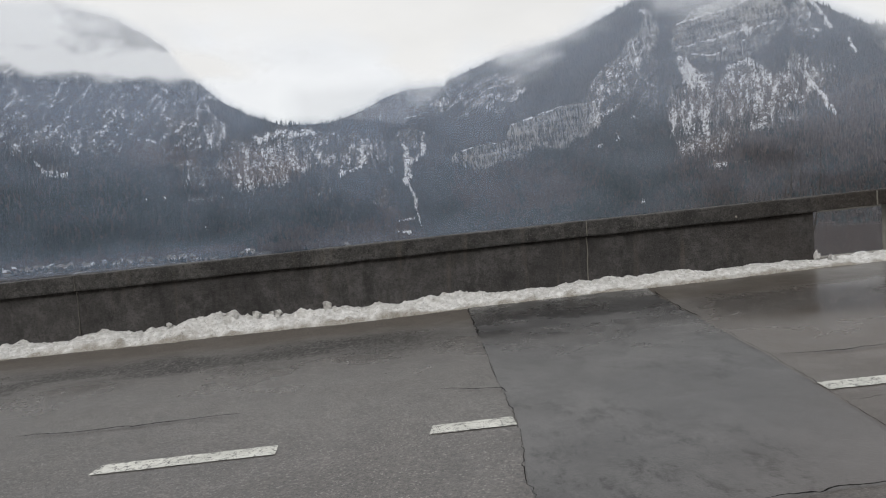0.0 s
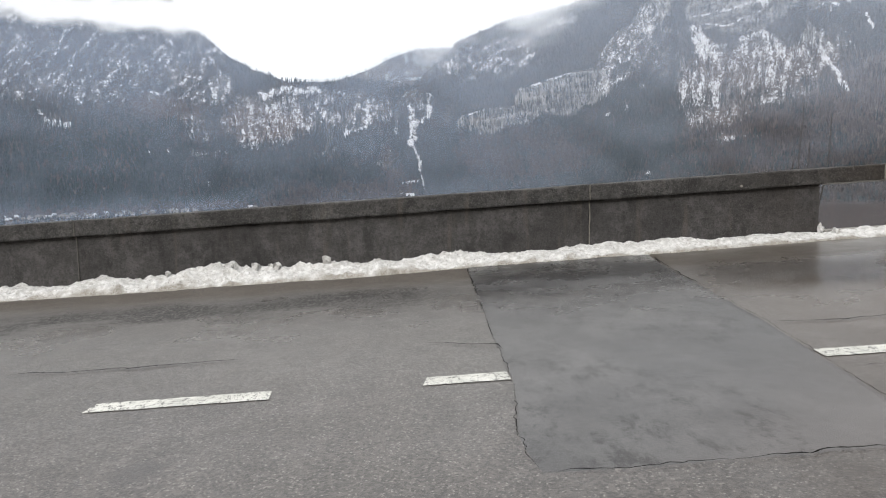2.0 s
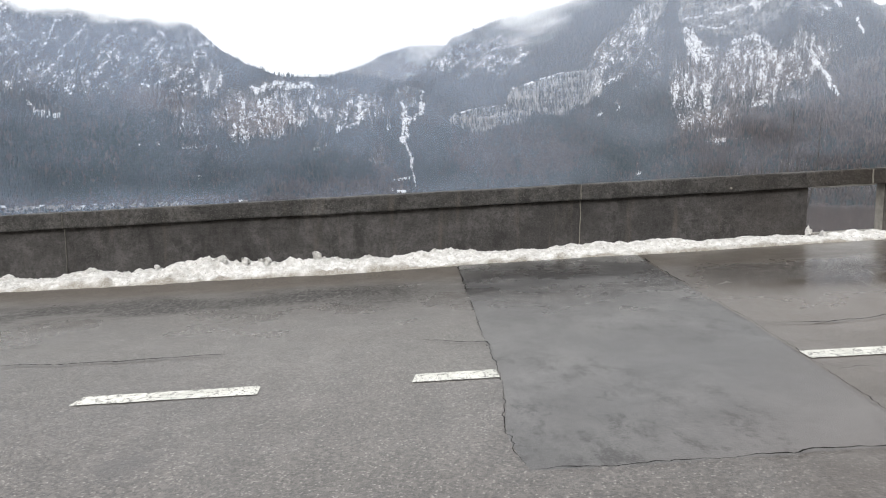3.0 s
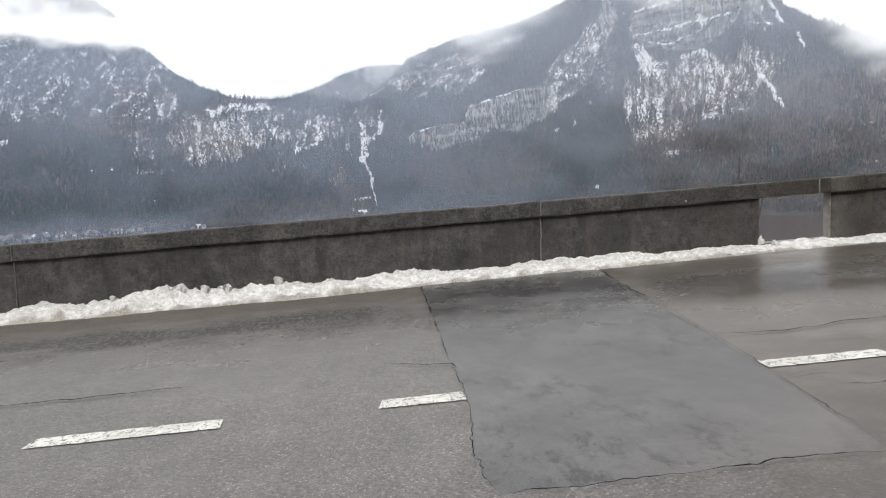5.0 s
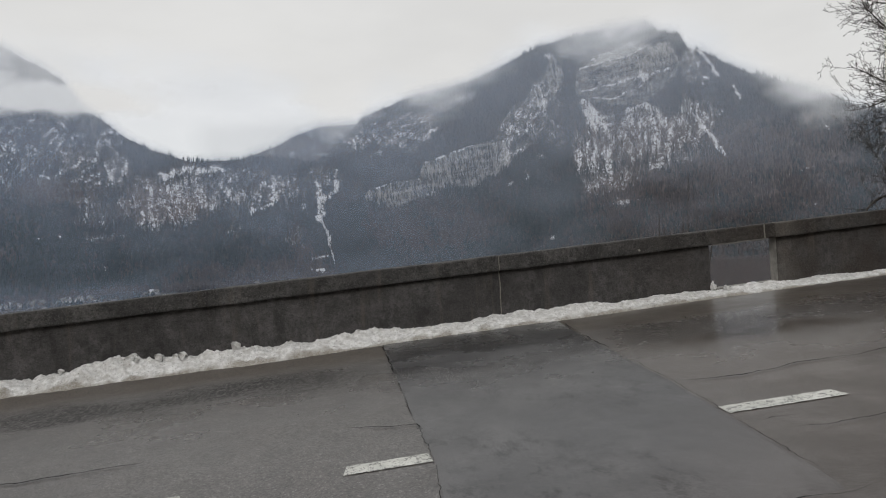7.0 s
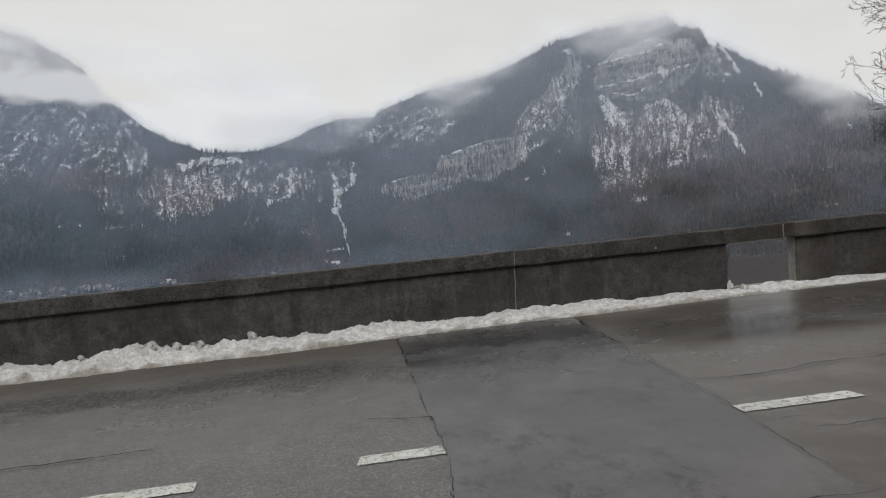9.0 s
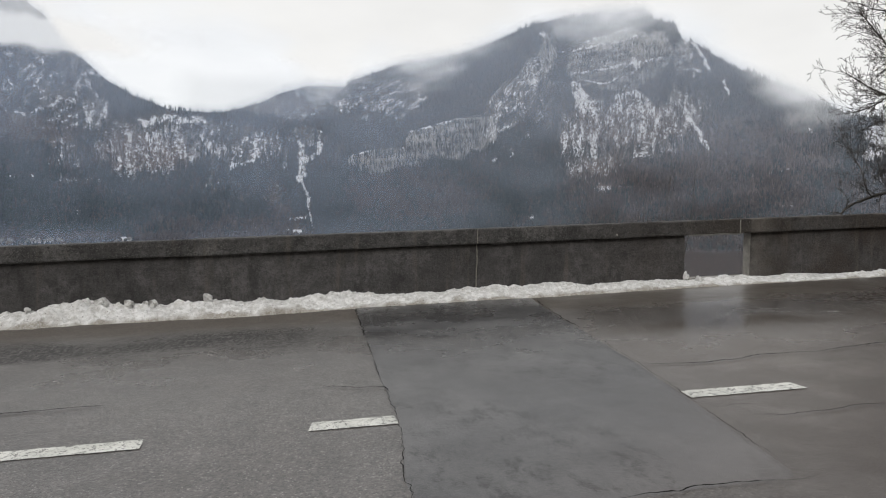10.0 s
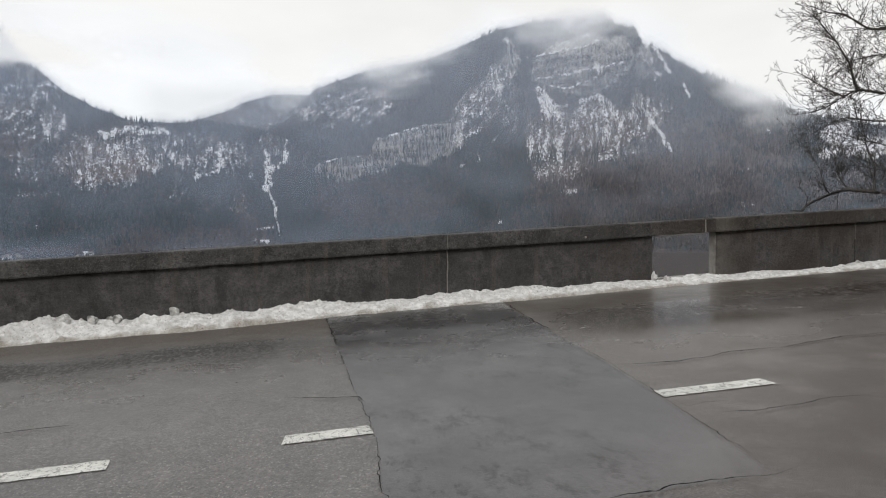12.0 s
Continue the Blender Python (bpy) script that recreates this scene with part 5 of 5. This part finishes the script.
def grow(rnd, start, way, length, radius, depth, out, droop=0.0):
    """One limb as a crooked line, with its side limbs."""
    n = max(4, int(length / 0.14) if depth < 2 else int(length / 0.09))
    p, d = start.copy(), way.normalized()
    line, radii, kids = [p.copy()], [radius], []
    for i in range(1, n + 1):
        f = i / n
        d = (d + Vector((rnd.gauss(0, 1), rnd.gauss(0, 1), rnd.gauss(0, 1))) * (0.11 + 0.03 * depth) + Vector((0, 0, 0.035 - droop))).normalized()
        p = p + d * (length / n)
        line.append(p.copy())
        radii.append(max(radius * (1 - 0.8 * f), 0.0030))
        if depth < 4 and f > 0.15 and rnd.random() < (0.58, 0.68, 0.66, 0.50)[depth]:
            kids.append((p.copy(), d.copy(), f, radii[-1]))
    out.append((depth, line, radii))
    for q, e, f, r in kids:
        side = e.cross(Vector((rnd.gauss(0, 1), rnd.gauss(0, 1), rnd.gauss(0, 1)))).normalized()
        w = (e * rnd.uniform(0.55, 0.95) + side * rnd.uniform(0.5, 0.9)).normalized()
        grow(rnd, q, w, length * rnd.uniform(0.32, 0.55) * (1.15 - 0.5 * f), max(r * rnd.uniform(0.5, 0.75), 0.0038), depth + 1, out, droop)


def on_bearing(az, el, r):
    return Vector([float(v) for v in polar(az, r, None, el)])


def limb(tree, base, rnd, points, dist, r0, r1, twigs, spread=1.0, reach=0.85):
    """A crooked limb through bearings and elevations at about that distance, thinning from r0 to r1, with its side twigs."""
    pts = [on_bearing(a, e, dist + 0.35 * noise.noise((a * 0.6, e * 0.6, r0 * 90))) for a, e in points]
    line = []
    for k in range(len(pts) - 1):
        p0, p1, p2, p3 = pts[max(k - 1, 0)], pts[k], pts[k + 1], pts[min(k + 2, len(pts) - 1)]
        n = max(3, int((p2 - p1).length / 0.07))
        for i in range(n):
            t = i / n
            line.append(0.5 * (2 * p1 + (p2 - p0) * t + (2 * p0 - 5 * p1 + 4 * p2 - p3) * t * t + (3 * p1 - p0 - 3 * p2 + p3) * t**3))
    line.append(pts[-1])
    line = [p + Vector((noise.noise(p * 2.3), noise.noise(p * 2.3 + Vector((5, 0, 0))), noise.noise(p * 2.3 + Vector((0, 9, 0))))) * 0.05 for p in line]
    last = len(line) - 1
    radii = [r0 + (r1 - r0) * (i / last) ** 0.8 for i in range(last + 1)]
    out = [(0, line, radii)]
    for _ in range(twigs):
        i = min(last - 1, int(last * (0.10 + 0.90 * rnd.random())))
        along = (line[i + 1] - line[i]).normalized()
        side = along.cross(Vector((rnd.gauss(0, 0.45), 1.0, rnd.gauss(0, 0.45)))).normalized() * rnd.choice((-1, 1))
        side.y += rnd.gauss(0, 0.5)
        way = along * rnd.uniform(0.5, 1.1) + side * rnd.uniform(0.4, 0.9) * spread
        grow(rnd, line[i], way, reach * rnd.uniform(0.30, 0.95), min(radii[i] * 0.5, rnd.uniform(0.005, 0.010)), 1, out)
    grow(rnd, line[-1], line[-1] - line[-3], 0.4 * reach, r1, 1, out)
    verts, faces = [], []
    for depth, ln, rad in out:
        tube(verts, faces, ln, rad, (7, 4, 3, 3, 3)[depth])
    part("branch", mesh_of("branch", [v - base for v in verts], faces, BARK, True), None, tree)


def build_bare_tree():
    rnd = random.Random(21)
    base = on_bearing(51.0, 0, 15.6)
    base.z = road_z(base.x) - 1.6
    tree = empty("bare_tree", "leafless broadleaf tree with crooked dark branches behind the wall", "tree", at=base)
    trunk_line = [base + Vector((0.03 * i, 0.02 * i, 0.45 * i)) + Vector((0.06 * math.sin(i * 0.9), 0.05 * math.cos(i), 0)) for i in range(19)]
    verts, faces = [], []
    tube(verts, faces, trunk_line, [0.21 * (1 - 0.042 * i) for i in range(19)], 10)
    part("trunk", mesh_of("trunk", [v - base for v in verts], faces, BARK, True), None, tree)
    limb(tree, base, rnd, ((51.0, 10.6), (48.0, 12.2), (45.5, 12.6), (44.55, 12.8), (43.15, 13.8), (41.9, 14.2), (41.2, 14.6)), 15.0, 0.050, 0.009, 63)
    limb(tree, base, rnd, ((51.0, 6.2), (48.0, 7.8), (45.6, 8.3), (44.0, 8.55), (43.3, 8.3), (42.2, 7.7), (41.0, 7.3)), 14.8, 0.056, 0.009, 72)
    limb(tree, base, rnd, ((44.0, 8.55), (43.8, 9.6), (43.2, 11.2), (42.5, 12.45), (41.6, 13.8)), 14.8, 0.027, 0.008, 48)
    limb(tree, base, rnd, ((43.2, 8.25), (42.3, 8.9), (41.5, 9.44), (40.8, 9.9)), 14.8, 0.017, 0.007, 16, 1.0, 0.8)
    limb(tree, base, rnd, ((51.0, 0.5), (48.0, 1.7), (45.8, 1.45), (43.5, 1.5), (42.45, 1.3), (41.4, 0.9), (40.8, 0.35), (40.5, -0.3)), 14.6, 0.050, 0.018, 37, 1.0, 0.8)
    limb(tree, base, rnd, ((51.0, 8.4), (48.0, 10.4), (45.5, 10.95), (44.0, 10.7), (42.8, 10.4)), 15.2, 0.034, 0.008, 63)
    limb(tree, base, rnd, ((51.0, 3.8), (48.5, 5.6), (45.7, 6.3), (43.4, 6.7), (42.2, 6.2), (41.3, 5.7)), 14.7, 0.032, 0.007, 66)
    limb(tree, base, rnd, ((51.0, 2.2), (47.5, 4.0), (45.5, 4.7), (43.8, 5.5), (42.8, 6.2)), 15.1, 0.030, 0.007, 56)
    limb(tree, base, rnd, ((51.0, 12.5), (48.0, 15.2), (46.0, 14.8), (44.4, 15.6), (43.0, 16.3)), 15.3, 0.036, 0.009, 48)
    limb(tree, base, rnd, ((51.0, 1.4), (47.5, 2.8), (45.5, 3.0), (43.8, 3.4), (42.8, 3.2)), 14.8, 0.024, 0.006, 63)
    limb(tree, base, rnd, ((45.3, 1.45), (45.2, 3.2), (44.6, 5.0), (44.2, 7.0)), 14.6, 0.018, 0.006, 29)
    limb(tree, base, rnd, ((42.6, 1.3), (41.9, 2.6), (41.3, 4.2), (41.0, 5.6)), 14.6, 0.012, 0.005, 18, 0.8, 0.7)
    limb(tree, base, rnd, ((43.9, 1.5), (43.0, 2.6), (42.6, 4.2)), 14.6, 0.012, 0.005, 16, 0.8, 0.7)
    for at, way, length, r in ((8, (0.9, 0.2, 0.35), 3.0, 0.07), (11, (0.8, -0.3, 0.6), 2.8, 0.06), (13, (0.4, 0.6, 0.8), 2.4, 0.05), (10, (0.5, 0.8, 0.4), 2.8, 0.06), (17, (-0.2, 0.1, 1.0), 2.6, 0.05), (15, (-0.5, 0.6, 0.6), 2.6, 0.045)):
        out = []
        grow(rnd, trunk_line[at].copy(), Vector(way), length, r, 0, out)
        verts, faces = [], []
        for depth, ln, rad in out:
            tube(verts, faces, ln, rad, (7, 5, 3, 3, 3)[depth])
        part("branch", mesh_of("branch", [v - base for v in verts], faces, BARK, True), None, tree)


def build_shoots():
    """Thin upright saplings and a small shrub that show above the coping."""
    rnd = random.Random(4)
    for az, r, top_el, tall, lean in ((28.65, 12.0, 4.2, True, 0.1), (30.55, 12.2, 3.35, True, 0.42), (29.1, 11.9, 1.4, False, 0.1), (26.4, 11.8, 0.9, False, 0.0), (26.8, 11.9, 0.6, False, 0.05), (28.1, 12.0, 0.8, False, 0.1)):
        x, y, z = (float(v) for v in polar(az, r, None, top_el))
        foot = Vector((x, y, road_z(x) - 1.3))
        sap = empty("sapling", "thin leafless upright sapling behind the wall" if tall else "short leafless shoot behind the wall", "sapling", "shoots behind the wall", at=foot)
        n = 14
        line = [Vector((0.02 * math.sin(i * 0.8 + az) - lean * (1 - i / n) ** 1.5, 0.015 * math.cos(i * 1.1), (z - foot.z) * i / n)) for i in range(n + 1)]
        verts, faces = [], []
        tube(verts, faces, line, [0.016 * (1 - 0.70 * i / n) for i in range(n + 1)], 5)
        part("stem", mesh_of("stem", verts, faces, BARK, True), None, sap)
        for i in range(5, n, 2 if tall else 3):
            for _ in range(1):
                verts, faces = [], []
                d = Vector((rnd.gauss(0, 0.5), rnd.gauss(0, 0.5), 1)).normalized()
                ln = rnd.uniform(0.12, 0.4)
                tube(verts, faces, [line[i] + d * ln * k / 3 for k in range(4)], [0.005, 0.004, 0.003, 0.002], 3)
                part("twig", mesh_of("twig", verts, faces, BARK), None, sap)


# ---------------------------------------------------------------- the white van-like car on the road
CAR_PAINT = plain("dirty_white_car_paint", (0.55, 0.55, 0.51), (0.68, 0.68, 0.64), 2.0, 0.25, 0.02, 0.002, 0.5)
CAR_GLASS = plain("tinted_car_glass", (0.020, 0.024, 0.026), (0.035, 0.040, 0.042), 1.0, 0.06, 0.0, 0.001, 0.6)
RUBBER = plain("black_rubber", (0.016, 0.016, 0.016), (0.032, 0.031, 0.030), 30, 0.8, 0.3, 0.003)
ALLOY = plain("dull_alloy", (0.32, 0.32, 0.32), (0.45, 0.45, 0.44), 20, 0.35, 0.1, 0.002, 0.5, 0.8)
LAMP = plain("clear_lamp_lens", (0.60, 0.56, 0.46), (0.80, 0.76, 0.66), 30, 0.1, 0.2, 0.003, 0.6)
AMBER = plain("amber_lamp_lens", (0.62, 0.28, 0.04), (0.75, 0.36, 0.06), 30, 0.15, 0.1, 0.003, 0.6)
RED = plain("red_lamp_lens", (0.30, 0.012, 0.010), (0.42, 0.02, 0.015), 30, 0.15, 0.1, 0.003, 0.6)


def car_section(x):
    """Half of the body's outline at x metres behind the nose, from the sill over the side to the roof's middle."""
    top = float(np.interp(x, (0, 0.08, 0.3, 0.7, 1.15, 1.5, 2.0, 2.4, 3.2, 4.1, 4.45, 4.6, 4.7), (0.66, 0.76, 0.86, 0.97, 1.06, 1.33, 1.63, 1.70, 1.74, 1.70, 1.58, 1.20, 0.95)))
    half = float(np.interp(x, (0, 0.08, 0.25, 0.6, 1.2, 4.0, 4.5, 4.7), (0.50, 0.66, 0.80, 0.90, 0.925, 0.92, 0.86, 0.76)))
    belt = min(top - 0.02, float(np.interp(x, (0, 1.15, 4.7), (0.80, 1.00, 1.12))))
    low = float(np.interp(x, (0, 0.5, 4.3, 4.7), (0.30, 0.22, 0.22, 0.34)))
    lean = 0.24 * max(0.0, top - belt) / 0.65
    pts = [(half * 0.90, low), (half, low + 0.16), (half, low + 0.36), (half * 0.985, belt), (half * 0.97 - lean * 0.85, belt + (top - belt) * 0.86), (half * 0.80 - lean, top - 0.01), (0.0, top)]
    return pts


def car_point(x, t, out=0.0):
    """A point of the shell: t runs from 0 at the sill to 6 at the roof's middle line."""
    pts = car_section(x)
    k = min(int(t), 5)
    f = t - k
    y = pts[k][0] * (1 - f) + pts[k + 1][0] * f
    z = pts[k][1] * (1 - f) + pts[k + 1][1] * f
    return Vector((x, y * (1 + out), z + out * 0.5))


def car_sheet(bm, xs, ts, side, out=0.0, holes=()):
    rows = [[bm.verts.new(Vector((p.x, side * p.y, p.z))) for p in (car_point(x, t, out) for t in ts)] for x in xs]
    for a, b in zip(rows, rows[1:]):
        for k in range(len(ts) - 1):
            quad = (a[k], a[k + 1], b[k + 1], b[k])
            mid = sum((v.co for v in quad), Vector()) / 4
            if any(math.hypot(mid.x - hx, mid.z - 0.33) < 0.365 for hx in holes) and mid.z < 0.76:
                continue
            bm.faces.new(quad if side < 0 else quad[::-1])
    return rows


def rounded(bm, cx, cy, cz, sx, sy, sz, bevel):
    box(bm, cx - sx / 2, cx + sx / 2, cy - sy / 2, cy + sy / 2, cz - sz / 2, cz + sz / 2, bevel)


def build_car():
    car = empty("car", "dirty white family van with lit headlamps driving on the wet road", "car", at=(7.5, -3.24, road_z(7.5)))
    car.rotation_euler = (0, -math.atan(GRADE), 0)
    wheels_x = (0.95, 3.78)
    xs = np.linspace(0, 4.7, 142)
    ts = np.linspace(0, 6, 61)
    bm = bmesh.new()
    for side in (-1, 1):
        car_sheet(bm, xs, ts, side, 0.0, wheels_x)
    bmesh.ops.remove_doubles(bm, verts=bm.verts, dist=0.001)
    for end in (0.0, 4.7):
        ring = [bm.verts.new(car_point(end, t)) for t in ts] + [bm.verts.new(Vector((p.x, -p.y, p.z))) for p in (car_point(end, t) for t in ts[::-1])]
        bm.faces.new(ring if end else ring[::-1])
    bmesh.ops.recalc_face_normals(bm, faces=bm.faces)
    body = part("body", bm, CAR_PAINT, car)
    for f in body.data.polygons:
        f.use_smooth = len(f.vertices) == 4
    bm = bmesh.new()
    rounded(bm, 2.35, 0, 0.30, 4.3, 1.5, 0.16, 0.03)
    part("underbody", bm, RUBBER, car, "black underbody")
    bm = bmesh.new()
    for side in (-1, 1):
        car_sheet(bm, np.linspace(1.24, 1.93, 16), np.linspace(4.25, 6, 10), side, 0.006)
    part("windscreen", bm, CAR_GLASS, car)
    for x0, x1 in ((1.95, 2.75), (2.82, 3.62), (3.69, 4.32)):
        for side in (-1, 1):
            bm = bmesh.new()
            car_sheet(bm, np.linspace(x0, x1, 12), np.linspace(3.12, 3.92, 6), side, 0.006)
            part("side_window", bm, CAR_GLASS, car)
    for side in (-1, 1):
        bm = bmesh.new()
        car_sheet(bm, np.linspace(0.05, 0.42, 10), np.linspace(2.35, 2.95, 6), side, 0.012)
        part("headlamp", bm, LAMP, car, "lit clear headlamp")
        bm = bmesh.new()
        car_sheet(bm, np.linspace(0.06, 0.26, 8), np.linspace(2.12, 2.30, 4), side, 0.012)
        part("indicator", bm, AMBER, car, "amber indicator lamp")
        bm = bmesh.new()
        car_sheet(bm, np.linspace(4.42, 4.66, 8), np.linspace(2.2, 3.6, 8), side, 0.010)
        part("tail_lamp", bm, RED, car, "red tail lamp")
        bm = bmesh.new()
        rounded(bm, 1.62, side * 1.03, 1.10, 0.16, 0.22, 0.17, 0.05)
        part("door_mirror", bm, CAR_PAINT, car)
        bm = bmesh.new()
        car_sheet(bm, np.linspace(1.35, 3.40, 30), np.linspace(1.55, 1.85, 3), side, 0.014)
        part("side_moulding", bm, RUBBER, car, "black rub strip")
    bm = bmesh.new()
    rounded(bm, 0.03, 0, 0.40, 0.10, 0.95, 0.12, 0.03)
    part("grille", bm, RUBBER, car, "black lower grille")
    bm = bmesh.new()
    rounded(bm, 0.0, 0, 0.54, 0.05, 0.52, 0.11, 0.01)
    part("number_plate", bm, PLASTER, car, "blank pale plate")
    bm = bmesh.new()
    rounded(bm, 1.22, 0.1, 1.085, 0.05, 1.1, 0.025, 0.01)
    part("wiper", bm, RUBBER, car)
    for x in wheels_x:
        for side in (-1, 1):
            bm = bmesh.new()
            bmesh.ops.create_cone(bm, cap_ends=False, segments=32, radius1=0.38, radius2=0.38, depth=0.30, matrix=Matrix.Translation((x, side * 0.74, 0.33)) @ Matrix.Rotation(math.pi / 2, 4, "X"))
            part("wheel_arch", bm, RUBBER, car)
            bm = bmesh.new()
            prof = ((0.205, -0.09), (0.27, -0.105), (0.315, -0.09), (0.325, -0.04), (0.325, 0.04), (0.315, 0.09), (0.27, 0.105), (0.205, 0.09))
            rings = [[bm.verts.new((x + r * math.cos(a), side * 0.80 + d, 0.325 + r * math.sin(a))) for r, d in prof] for a in (2 * math.pi * n / 40 for n in range(40))]
            for n in range(40):
                for k in range(8):
                    bm.faces.new((rings[n][k], rings[n][(k + 1) % 8], rings[(n + 1) % 40][(k + 1) % 8], rings[(n + 1) % 40][k]))
            bmesh.ops.recalc_face_normals(bm, faces=bm.faces)
            tyre = part("wheel", bm, RUBBER, car, "black tyre with a dull alloy rim")
            bm = bmesh.new()
            for n in range(7):
                a = 2 * math.pi * n / 7
                m = Matrix.Translation((x, side * 0.875, 0.325)) @ Matrix.Rotation(-a, 4, "Y") @ Matrix.Translation((0.11, 0, 0))
                got = bmesh.ops.create_cube(bm, size=1, matrix=m @ Matrix.Diagonal((0.20, 0.03, 0.055, 1)))
            bmesh.ops.create_cone(bm, cap_ends=True, segments=24, radius1=0.06, radius2=0.05, depth=0.05, matrix=Matrix.Translation((x, side * 0.88, 0.325)) @ Matrix.Rotation(math.pi / 2, 4, "X"))
            bmesh.ops.create_cone(bm, cap_ends=True, segments=32, radius1=0.206, radius2=0.206, depth=0.10, matrix=Matrix.Translation((x, side * 0.81, 0.325)) @ Matrix.Rotation(math.pi / 2, 4, "X"))
            part("rim", bm, ALLOY, tyre)


# ---------------------------------------------------------------- build
the_road = build_road()
build_ground()
build_mountains()
build_clouds()
build_patch(the_road)
build_dashes(the_road)
build_cracks(the_road)
build_parapet()
build_snow_bank()
build_snow_lumps()
build_meadow()
build_village()
build_bare_tree()
build_shoots()
build_car()
